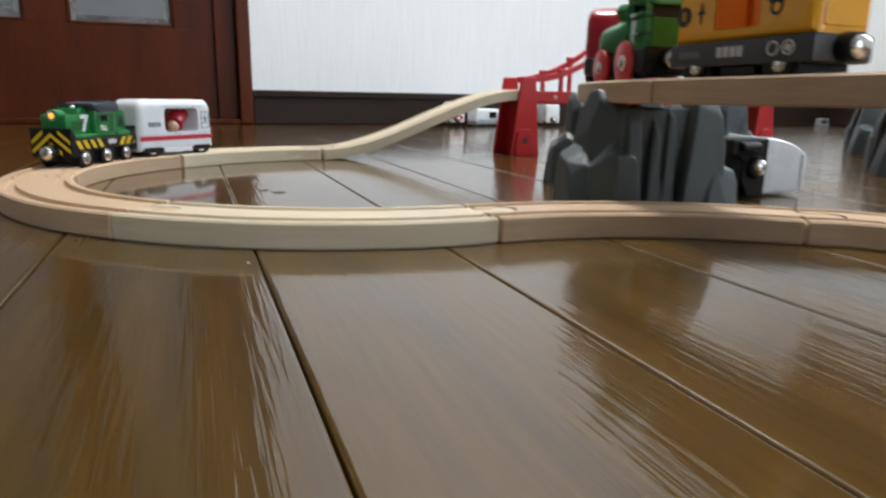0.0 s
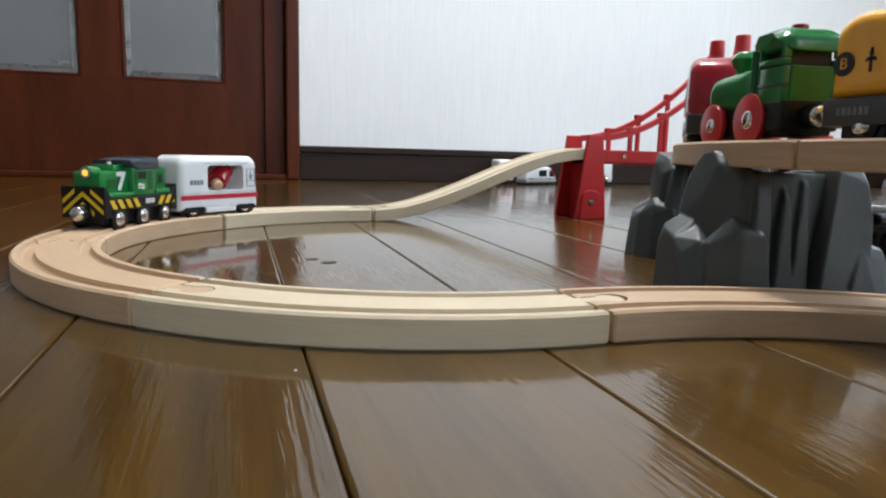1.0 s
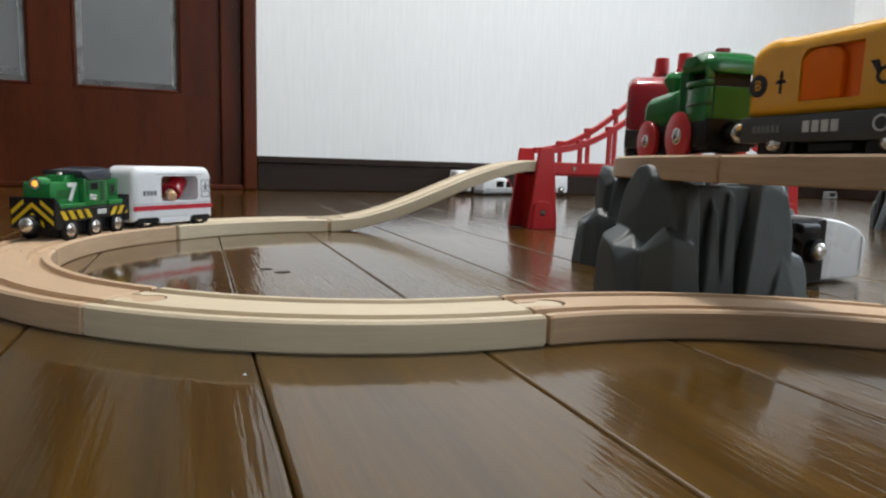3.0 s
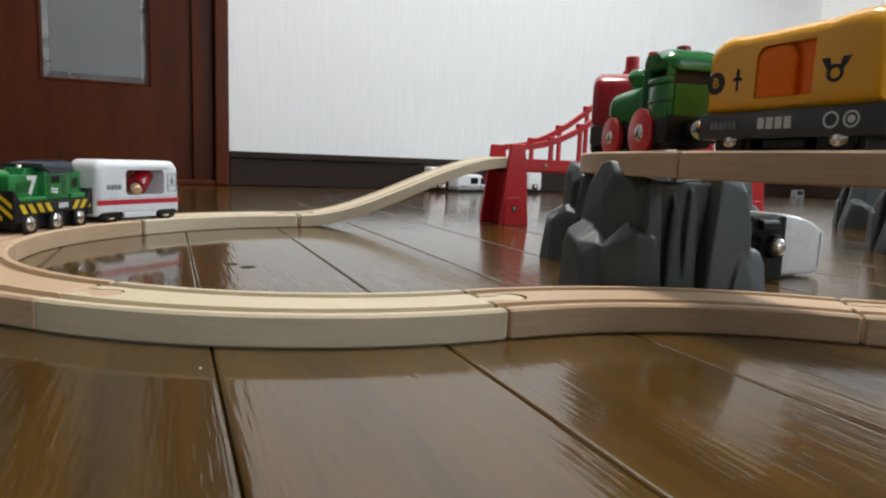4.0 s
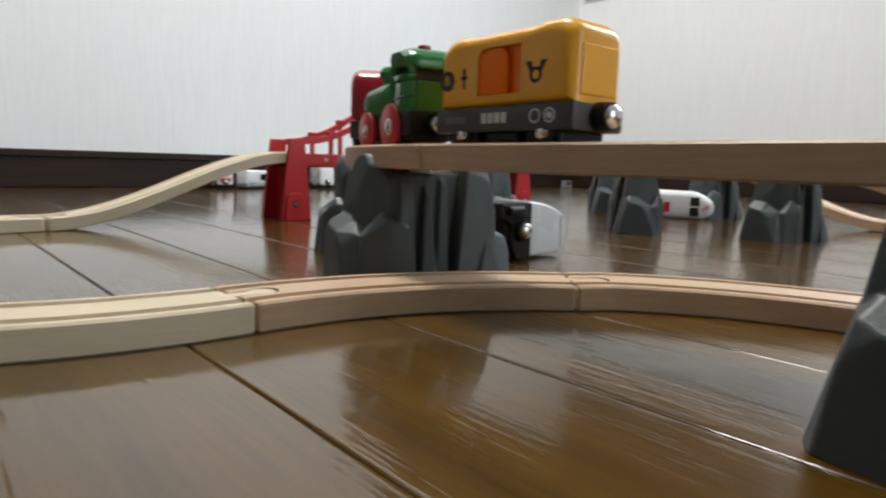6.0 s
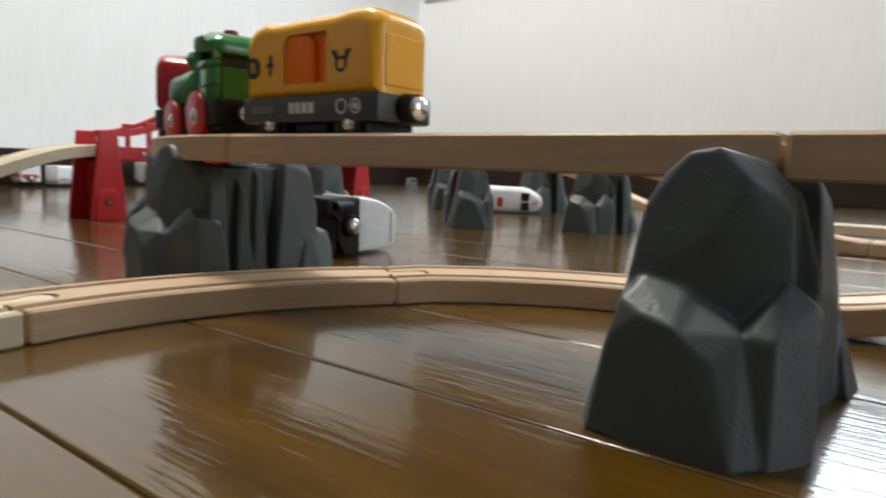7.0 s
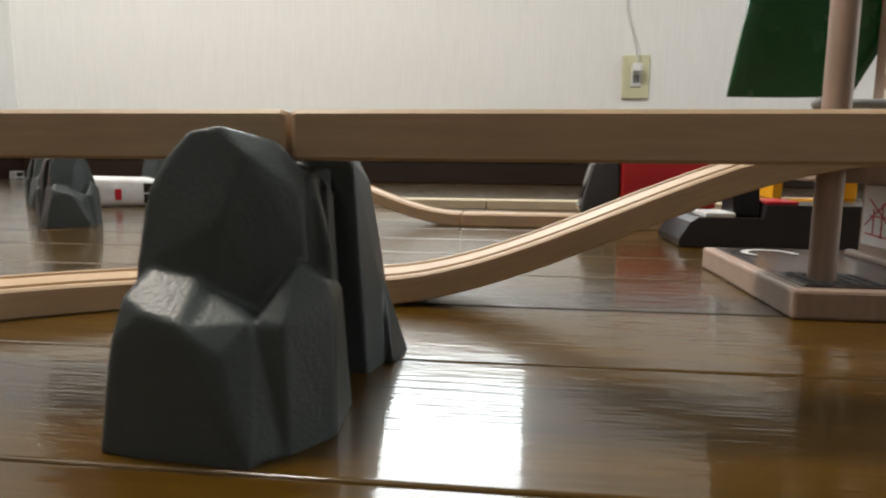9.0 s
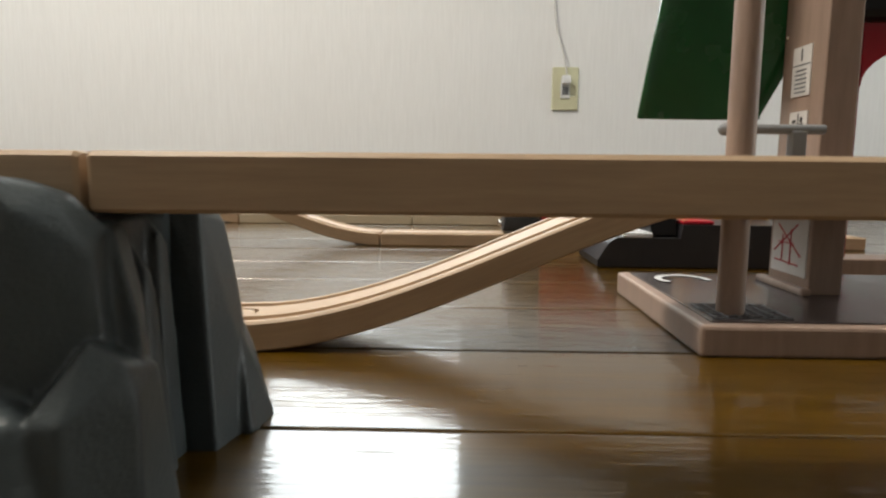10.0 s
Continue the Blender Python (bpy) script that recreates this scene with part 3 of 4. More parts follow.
def rock_core():
    """The hollow middle of a support, with the flutes that show in it on both sides."""
    bm = block(-.0205, .0205, -.0085, .0085, 0, .0605, .001)
    for s in (-1, 1):
        def c(base, top):
            crag(bm, [(-s * a, -s * b) for a, b in base], [(-s * a, -s * b, z) for a, b, z in top], 0, .0007)
        c([(-.003, .0155), (.0065, .0150), (.0095, .006), (-.006, .006)], [(.0005, .0135, .0470), (.0042, .0125, .0490), (.0020, .0080, .0570)])
        c([(.0100, .0180), (.0150, .0170), (.0215, .0080), (.0110, .0070)], [(.0195, .0145, .0380), (.0215, .0110, .0430), (.0170, .0080, .0440)])
        c([(-.0120, .0140), (-.0040, .0130), (-.0040, .0060), (-.0140, .0060)], [(-.0105, .0120, .0540), (-.0060, .0110, .0570), (-.0080, .0070, .0600)])
    return bm


def rock_support(at, turn, label):
    holder = thing("rock_support", at, turn, label, "toy support", "rock supports")
    near = part("rock_half", melt(rock_half(), .0007, 2), ROCK, holder, "", True, 70)
    far = part("rock_half", melt(rock_half(.76), .0007, 2), ROCK, holder, "", True, 70)
    far.matrix_basis = Matrix.Rotation(math.pi, 4, "Z")
    part("core", melt(rock_core(), .0009, 3), ROCK, holder, "", True, 70)
    return holder


first_support = rock_support((.2795, .190, 0), 0, "grey plastic rock support under a track joint")
copy_thing(first_support, pose(.689, .560, 0, 0, 0, 45))
copy_thing(first_support, pose(.755, .428, 0, 0, 0, 0))
tagged(copy_thing(first_support, pose(.2940, .4405, 0, 0, 0, -8)), "grey plastic rock support under the start of the curve")
copy_thing(first_support, pose(.3476, .5505, 0, 0, 0, -45))
copy_thing(first_support, pose(.4870, .5985, 0, 0, 0, 90))
copy_thing(first_support, pose(BX1 + R * .7071, BY - R + R * .7071, 0, 0, 0, 45))
copy_thing(first_support, pose(BX1 + R, .62, 0, 0, 0, 0))


# red suspension bridge
def bridge():
    holder = thing("suspension_bridge", ((BX0 + BX1) / 2, BY, 0), 0, "red plastic toy suspension bridge with two towers", "toy bridge")
    half = (BX1 - BX0) / 2
    yo = .0203
    for s in (-1, 1):
        e = s * half
        pier = bmesh.new()
        for side in (-1, 1):
            y0, y1 = sorted((side * yo, side * (yo + .0045)))
            pts = [(e - .006 - .007, 0), (e - .006 + .030, 0), (e - .006 + .022, .089), (e - .006 + .004, .089)]
            if s > 0:
                pts = [(2 * e - q, z) for q, z in pts]
            one = extrude_outline(pts, y0, y1, .0012)
            me = bpy.data.meshes.new("tmp")
            one.to_mesh(me)
            one.free()
            pier.from_mesh(me)
            bpy.data.meshes.remove(me)
            boss = rounded([(e - s * .004 - .0125, 0), (e - s * .004 + .0125, 0), (e - s * .004 + .0105, .031), (e - s * .004 - .0105, .031)], [0, 0, .009, .009], 6)
            one = extrude_outline(boss, *sorted((side * (yo + .0040), side * (yo + .0068))), .0010)
            one.to_mesh(me := bpy.data.meshes.new("tmp"))
            one.free()
            pier.from_mesh(me)
            bpy.data.meshes.remove(me)
        box(pier, e - s * .006 - .002, e - s * .006 + .002, -yo, yo, 0, .0625)
        p = part("end_pier", pier, RED, holder)
        for side in (-1, 1):
            part("screw", rod(bmesh.new(), (e - s * .004, side * (yo + .0066), .018), (e - s * .004, side * (yo + .0076), .018), .0026, None, 14, .0004), STEEL, p)
            collar = rod(bmesh.new(), (e - s * .004, side * (yo + .0062), .018), (e - s * .004, side * (yo + .0071), .018), .0036, None, 16, .0003)
            part("screw_collar", collar, BLACK, p)
        # no hole is cut: a black disc gives its shaded depth
        part("socket", rod(bmesh.new(), (e - s * .006 - .0022, -.007, .018), (e - s * .006 + .0022, -.007, .018), .0034, None, 14), BLACK, p, "black disc standing in for a shaded hole in the pier")
    deck = bmesh.new()
    box(deck, -half + .004, half - .004, -yo, yo, .0585, .0630)
    part("deck", deck, RED, holder)
    for side in (-1, 1):
        y0, y1 = sorted((side * yo, side * (yo + .004)))
        beam = part("side_beam", block(-half + .010, half - .010, y0, y1, .0600, .0735, .001), RED, holder)
        for xx in (-half + .042, half - .042):
            part("screw", rod(bmesh.new(), (xx, side * (yo + .0038), .0668), (xx, side * (yo + .0048), .0668), .0026, None, 12), STEEL, beam)
        # tower
        t = bmesh.new()
        for a, b, z0, z1 in ((.0125, .0095, .0, .187),):
            pts = [(-a, z0), (a, z0), (b, z1), (-b, z1)]
            one = extrude_outline(pts, side * yo - .004, side * yo + .006 if side > 0 else side * yo + .004, .0015)
            me = bpy.data.meshes.new("tmp")
            one.to_mesh(me)
            one.free()
            t.from_mesh(me)
            bpy.data.meshes.remove(me)
        rod(t, (0, side * yo, .184), (0, side * yo, .204), .0088, .0080, 20, .001)
        tower = part("tower", t, RED, holder)
        part("screw", rod(bmesh.new(), (0, side * (yo + .0055), .183), (0, side * (yo + .0075), .183), .0028, None, 12), STEEL, tower)
        # cables and hangers
        for s in (-1, 1):
            def sag(f):
                return .0865 + (.190 - .0865) * (f ** 1.75)
            path = []
            for i in range(17):
                f = i / 16
                path.append((Vector((s * (half - .016) * (1 - f), side * (yo + .001), sag(f))), Vector((0, 1, 0))))
            part("cable", sweep(path, [(-.0026, -.0034), (.0026, -.0034), (.0026, .0034), (-.0026, .0034)]), RED, holder)
            for f in (.20, .42, .64):
                xx = s * (half - .016) * (1 - f)
                bm = block(xx - .0021, xx + .0021, side * (yo + .001) - .0017, side * (yo + .001) + .0017, .073, sag(f))
                box(bm, xx - .005, xx + .005, side * (yo + .001) - .003, side * (yo + .001) + .003, sag(f) - .001, sag(f) + .006, .001)
                part("hanger", bm, RED, holder)
    part("cross_bar", rod(bmesh.new(), (0, -yo, .180), (0, yo, .180), .0028, None, 12), BLACK, holder, "black bar between the towers")
    for side in (-1, 1):
        part("brace", rod(bmesh.new(), (0, side * (yo - .002), .125), (0, side * .006, .150), .0025, None, 8), RED, holder)
    return holder


bridge()

# toy trains; each faces +x, its origin on the rails below its middle
def wheels(parent, xs, r, y, hub, hub_mat=STEEL, tyre=BLACK, z=None):
    z = r if z is None else z
    for xx in xs:
        for side in (-1, 1):
            w = part("wheel", rod(bmesh.new(), (xx, side * (y - .0035), z), (xx, side * y, z), r, None, 24, .0006), tyre, parent, "", True)
            part("hub", ball(bmesh.new(), (xx, side * (y - .0002), z), hub, 1, .34, 1), hub_mat, w, "", True)


def magnet(parent, xx, z, s):
    m = part("coupling", rod(bmesh.new(), (xx - s * .004, 0, z), (xx + s * .0035, 0, z), .0068, .0062, 20, .0006), BLACK, parent, "", True)
    part("magnet", ball(bmesh.new(), (xx + s * .0032, 0, z), .0054, .55, 1, 1), STEEL, m, "", True)


def side_print(parent, shapes, y, mat, name):
    """Flat printed shapes (x, z outlines) on both sides; stripes and bars are parts of their own."""
    groups = [[s] for s in shapes] if name in ("stripe", "printed_bar", "wheel_mark") else [shapes]
    for side in (-1, 1):
        for group in groups:
            bm = bmesh.new()
            for pts in group:
                pts = pts if side < 0 else pts[::-1]
                vs = [bm.verts.new((px, side * (y + .00025), pz)) for px, pz in pts]
                bm.faces.new(vs)
                back = [bm.verts.new((px, side * (y - .0003), pz)) for px, pz in pts]
                for i in range(len(vs)):
                    k = (i + 1) % len(vs)
                    bm.faces.new((vs[i], back[i], back[k], vs[k]))
            part(name, bm, mat, parent)


def bars(x0, x1, z0, z1, n=4):
    """A worn-off word: n plain bars."""
    w = (x1 - x0) / n
    return [[(x0 + i * w + w * .1, z0), (x0 + i * w + w * .86, z0), (x0 + i * w + w * .86, z1), (x0 + i * w + w * .1, z1)] for i in range(n)]


def diesel(m):
    t = thing("toy_locomotive", (0, 0, 0), 0, "green toy diesel locomotive with yellow and black stripes on wooden track", "toy train")
    # black frame
    part("chassis", extrude_outline(rounded([(-.0440, .0050), (.0440, .0050), (.0450, .0170), (-.0450, .0170)], .002), -.0125, .0125, .0006), BLACK, t)
    part("skirt", block(-.0450, .0450, -.0170, .0170, .0150, .0246, .0008), BLACK, t)
    for xx in (-.0303, 0, .0303):
        for side in (-1, 1):
            part("axle_guard", block(xx - .0105, xx + .0105, *sorted((side * .0122, side * .0134)), .0050, .0152, .0008), BLACK, t)
    for s in (-1, 1):
        top = .0335 if s > 0 else .0322
        wedge = rounded([(s * .0478, .0105), (s * .0478, top), (s * .0462, top), (s * .0392, .0246), (s * .0392, .0105)], .0006, 2)
        end = part("buffer_plate", extrude_outline(wedge, -.0172, .0172, .0005), BLACK, t)
        bm = bmesh.new()
        xx = s * .04795
        for apex in (.0225, .0300, .0375):
            for side in (-1, 1):
                y0 = max(0.0, (apex - .0322) / .85)
                y1 = min(.0160, (apex - .0034 - .0118) / .85)
                bm.faces.new([bm.verts.new((xx, side * q, w)) for q, w in ((y0, apex - .85 * y0 - .0034), (y1, apex - .85 * y1 - .0034), (y1, apex - .85 * y1), (y0, apex - .85 * y0))])
        part("chevron", bm, YELLOW, end, "yellow chevron stripes")
        magnet(t, s * .0515, .0140, s)
    wheels(t, (-.0303, 0, .0303), .0088, .0168, .0054)

    # hoods and cab
    def hood(x0, x1, top, w, name, r0, r1):
        bm = extrude_outline(rounded([(x0, .0247), (x1, .0247), (x1, top), (x0, top)], [0, 0, r1, r0], 5), -w, w, .0012)
        return part(name, bm, GREEN, t, "", True)
    hood(.0080, .0430, .0445, .0105, "front_hood", .001, .0035)
    hood(-.0393, -.0180, .0464, .0125, "rear_hood", .0025, .001)
    cab = part("cab", block(-.0196, .0102, -.0150, .0150, .0247, .0470, .0012), GREEN, t, "", True)
    for side in (-1, 1):
        part("running_board", block(.0104, .0412, *sorted((side * .0100, side * .0160)), .0247, .0284, .0010), GREEN, t)
        part("running_board", block(-.0400, -.0198, *sorted((side * .0120, side * .0160)), .0247, .0290, .0010), GREEN, t)
        y0, y1 = sorted((side * .0148, side * .0153))
        for a, b, c, d in ((-.0152, -.0098, .0288, .0440), (-.0075, .0035, .0375, .0440), (.0055, .0080, .034, .0440)):
            w = part("window", block(a, b, y0, y1, c, d, .0004), DEEP_GREEN, cab)
        part("window", block(-.0066, .0026, *sorted((side * .0152, side * .0155)), .0382, .0433, .0003), DARK_GLASS, cab)
        for i in range(6):
            part("vent", block(.0185 + i * .0030, .0202 + i * .0030, *sorted((side * .0103, side * .0109)), .0315, .0385, .0002), DEEP_GREEN, t)
        part("vent", block(-.0345, -.0255, *sorted((side * .0123, side * .0129)), .0320, .0425, .0003), DEEP_GREEN, t)
        part("vent", block(-.0327, -.0273, *sorted((side * .0128, side * .0131)), .0340, .0405, .0002), BLACK, t)
    roof_line = [(-.0244, .0462), (-.0240, .0500), (-.0226, .0536), (-.0160, .0541), (-.0080, .0536), (.0147, .0517), (.0138, .0498), (.0054, .0450), (-.0180, .0454)]
    part("roof", extrude_outline(rounded(roof_line, .0009), -.0166, .0166, .0012), SLATE, t, "slate grey cab roof", True)
    for i in range(5):
        part("roof_rib", block(-.0215 + i * .0024, -.0203 + i * .0024, -.0120, .0120, .0536, .0549, .0004), SLATE, t)
    part("hood_top", extrude_outline(rounded([(.0100, .0446), (.0232, .0446), (.0212, .0490), (.0100, .0494)], [0, 0, .001, .001]), -.0080, .0080, .0008), GREEN, t)
    part("hood_top", extrude_outline(rounded([(-.0320, .0462), (-.0200, .0462), (-.0200, .0498), (-.0292, .0496)], [0, 0, .001, .001]), -.0080, .0080, .0008), GREEN, t)
    part("roof_bolt", rod(bmesh.new(), (.0165, 0, .0490), (.0165, 0, .0512), .0026, .0020, 14, .0004), STEEL, t, "", True)
    lamp_ob = part("headlight_housing", rod(bmesh.new(), (.0325, 0, .0432), (.0438, 0, .0432), .0050, None, 24, .0008), GREEN, t, "", True)
    part("headlight_rim", rod(bmesh.new(), (.0436, 0, .0432), (.0441, 0, .0432), .0040, None, 24), STEEL, lamp_ob)
    part("headlight", ball(bmesh.new(), (.0438, 0, .0432), .0024, .5, 1, 1), HEADLIGHT, lamp_ob, "lit amber headlight", True)

    # stripes, number and arrow
    def slant(x0, w, lean):
        return [(x0, .0166), (x0 + w, .0166), (x0 + w + lean, .0234), (x0 + lean, .0234)]
    side_print(t, [slant(x0, .0050, .0047) for x0 in (.0047, .0142, .0237, .0329)] + [slant(x0, .0052, -.0054) for x0 in (-.0242, -.0341)] + [[(-.0438, .0166), (-.0395, .0166), (-.0438, .0200)]], .0170, YELLOW, "stripe")
    side_print(t, bars(-.0142, -.0019, .0185, .0223), .0170, PRINT_WHITE, "printed_bar")
    for side in (-1, 1):
        writing("7", .0178, (.0194, side * .0112, .0360), (90, 0, 0 if side < 0 else 180), PRINT_WHITE, t, "number", 1.15, .0008)
    arrow = [[(-.0043, .0325), (.0038, .0325), (.0038, .0338), (-.0043, .0338)], [(-.0043, .0304), (.0038, .0304), (.0038, .0317), (-.0043, .0317)],
             [(.0012, .0338), (.0038, .0338), (.0012, .0350)], [(-.0043, .0304), (-.0018, .0292), (-.0018, .0304)]]
    side_print(t, arrow, .0151, PRINT_WHITE, "arrow")
    t.matrix_basis = m
    return t


def passenger_wagon(m, label, figure=True, stripe=STRIPE_RED, group=""):
    t = thing("toy_wagon", (0, 0, 0), 0, label, "toy train", group)
    shape = rounded([(-.0430, .0070), (.0430, .0070), (.0418, .0480), (.0370, .0532), (-.0370, .0532), (-.0418, .0480)], [.002, .002, .006, .006, .006, .006], 5)
    body = part("body", soft_solid(shape, .0178, .0055, (0, 0), 6), WHITE, t, "", True)
    if figure:
        cut(body, [block(-.0250, .0145, -.03, .03, .0240, .0452, .0035, 4)])
        part("inner_floor", block(-.034, .034, -.0135, .0135, .0215, .0238), PRINT_WHITE, t)
        part("wagon_figure", rod(bmesh.new(), (-.0185, .0010, .0415), (-.0050, .0060, .0300), .0082, .0090, 20, .0012), DARK_RED, t, "red wooden toy figure leaning out of the window", True)
        part("figure_head", rod(bmesh.new(), (.0045, .0195, .0275), (.0000, .0105, .0300), .0040, .0044, 16, .0014), SKIN_WOOD, t, "bare turned wood", True)
    side_print(t, [[(-.0416, .0165), (.0416, .0165), (.0414, .0205), (-.0414, .0205)]], .0178, stripe, "stripe")
    side_print(t, [[(-.0416, .0218), (.0416, .0218), (.0416, .0221), (-.0416, .0221)]], .0178, PRINT_GREY, "seam_line")
    side_print(t, bars(.0190, .0330, .0290, .0330), .0178, PRINT_GREY, "printed_bar")
    a, b, c, d = -.0385, -.0285, .0262, .0420
    e = .0006
    mark = [[(a, c), (b, c), (b, c + e), (a, c + e)], [(a, d - e), (b, d - e), (b, d), (a, d)], [(a, c), (a + e, c), (a + e, d), (a, d)], [(b - e, c), (b, c), (b, d), (b - e, d)], [(a, c + .0048), (b, c + .0048), (b, c + .0054), (a, c + .0054)],
            [(-.0352, .0325), (-.0320, .0325), (-.0328, .0385), (-.0342, .0385)], [(-.0362, .0356), (-.0308, .0356), (-.0308, .0364), (-.0362, .0364)], [(-.0342, .0390), (-.0328, .0390), (-.0328, .0402), (-.0342, .0402)]]
    side_print(t, mark, .0178, PRINT_GREY, "class_mark")
    side_print(t, [[(-.0295, .0466), (.0185, .0466), (.0185, .0470), (-.0295, .0470)]], .0177, PRINT_GREY, "panel_line")
    for s in (-1, 1):
        part("bogie", block(s * .028 - .0115, s * .028 + .0115, -.0145, .0145, .0030, .0100, .001), BLACK, t)
        skirt = extrude_outline(rounded([(s * .028 - .0115, .0062), (s * .028 + .0115, .0062), (s * .028 + .0095, .0105), (s * .028 - .0095, .0105)], .001), -.0176, .0176)
        part("wheel_arch", skirt, BLACK, t)
        magnet(t, s * .0475, .0140, s)
    part("side_skirt", block(-.0165, .0165, -.0174, .0174, .0050, .0100, .0010), WHITE, t)
    wheels(t, (-.0280, .0280), .0080, .0160, .0045)
    t.matrix_basis = m
    return t


def on_line(points, s):
    """Place and heading at a run s along a line of points."""
    for a, b in zip(points, points[1:]):
        a, b = Vector(a), Vector(b)
        d = (b - a).length
        if s <= d and d > 0:
            p = a + (b - a) * (s / d)
            return p, math.degrees(math.atan2(b.y - a.y, b.x - a.x))
        s -= d
    return Vector(points[-1]), 0.0


LOOP = (.1428, .6040, .188)


def on_loop(angle):
    a = radians(angle)
    return pose(LOOP[0] + LOOP[2] * math.cos(a), LOOP[1] + LOOP[2] * math.sin(a), H - .0022, 0, 0, angle + 90)


diesel(on_loop(154.6) @ Matrix.Scale(.87, 4))
passenger_wagon(pose(.0245, .7505, H - .0022, 0, 0, 222.5) @ Matrix.Scale(.92, 4), "white toy passenger wagon with a red stripe carrying a figure")


def cargo_like(t, top_mat, length, roof, side_top=.0440, chassis_top=.0205):
    """Charcoal base with wheels and couplings, and a moulded body; roof: outline of its top from back to front (x, z)."""
    h = length / 2
    part("chassis", block(-h, h, -.0168, .0168, .0080, chassis_top, .0014), CHARCOAL, t, "charcoal base", True)
    shape = rounded([(h - .0010, chassis_top - .001), (-h + .0010, chassis_top - .001)] + roof, [0, 0] + [.0035] * len(roof), 4)
    body = part("body", soft_solid(shape, .0168, .0068, (0, 0), 7), top_mat, t, "", True, 50)
    for s in (-1, 1):
        part("bogie", block(s * (h - .019) - .0105, s * (h - .019) + .0105, -.0142, .0142, .0028, .0085, .0008), BLACK, t)
        magnet(t, s * (h + .004), .0145, s)
    part("underframe", block(-.0110, .0110, -.0135, .0135, .0030, .0085, .0012), BLACK, t)
    wheels(t, (-h + .019, h - .019), .0078, .0155, .0042)
    return body


def ring(x, z, r, w=.0008, n=16):
    """A ring as short bars round a middle."""
    out = []
    for i in range(n):
        a, b = 2 * math.pi * i / n, 2 * math.pi * (i + 1) / n
        out.append([(x + q * math.cos(k), z + q * math.sin(k)) for q, k in ((r - w, a), (r, a), (r, b), (r - w, b))])
    return out


def disc(x, z, r, n=16):
    return [(x + r * math.cos(2 * math.pi * i / n), z + r * math.sin(2 * math.pi * i / n)) for i in range(n)]


def amber_wagon(m):
    t = thing("toy_wagon", (0, 0, 0), 0, "amber yellow toy wagon with an orange window on upper track", "toy train")
    h = .046
    body = cargo_like(t, ORANGE_YELLOW, .092, [(-h + .0010, .0520), (-.0380, .0572), (-.0265, .0574), (-.0215, .0562), (.0245, .0556), (.0290, .0566), (.0370, .0560), (h - .0012, .0510)])
    hole = rounded([(-.0140, .0258), (.0148, .0258), (.0148, .0440), (.0125, .0482), (-.0140, .0482)], [.001, .001, .002, .003, .001], 4)
    cut(body, [extrude_outline(hole, -.03, -.0130), extrude_outline(hole, .0130, .03)])
    for side in (-1, 1):
        part("window_back", block(-.0139, .0147, *sorted((side * .0126, side * .0136)), .0259, .0481), ORANGE, body, "bright orange inner panel")
        arch = rounded([(-.0050, .0259), (.0146, .0259), (.0146, .0440), (.0105, .0478), (-.0010, .0478), (-.0050, .0440)], [0, 0, .004, .004, .004, .004], 5)
        part("cargo", extrude_outline(arch, *sorted((side * .0137, side * .0164)), .0010), ORANGE, body, "bright orange arched cargo", True)
    part("end_panel", block(-h + .0004, -h + .0022, -.0120, .0120, .0235, .0455, .0006), ORANGE_YELLOW, body)
    side_print(t, [disc(.0370, .0345, .0052)], .0168, PRINT_BLACK, "round_mark")
    for side in (-1, 1):
        writing("B", .0068, (.0370, side * .01715, .0345), (90, 0, 0 if side < 0 else 180), ORANGE_YELLOW, t, "letter")
    side_print(t, [[(.0238, .0300), (.0250, .0300), (.0250, .0400), (.0238, .0400)], [(.0216, .0345), (.0272, .0345), (.0262, .0362), (.0226, .0362)], [(.0232, .0375), (.0256, .0375), (.0244, .0398)]], .0168, PRINT_BLACK, "load_mark")
    horn = ring(-.0235, .0330, .0036, .0014)
    for q in (-1, 1):
        horn.append([(-.0235 + q * .0016, .0352), (-.0235 + q * .0034, .0344), (-.0235 + q * .0064, .0392), (-.0235 + q * .0030, .0392)][::q])
    side_print(t, horn, .0168, PRINT_BLACK, "horn_mark")
    side_print(t, bars(-.0065, .0115, .0122, .0172), .0168, PRINT_WHITE, "printed_bar")
    side_print(t, bars(.0225, .0385, .0126, .0160, 6), .0168, PRINT_GREY, "printed_bar")
    side_print(t, ring(-.0240, .0148, .0034) + ring(-.0325, .0148, .0034) + [disc(-.0325, .0148, .0016)], .0168, PRINT_WHITE, "round_mark")
    t.matrix_basis = m
    return t


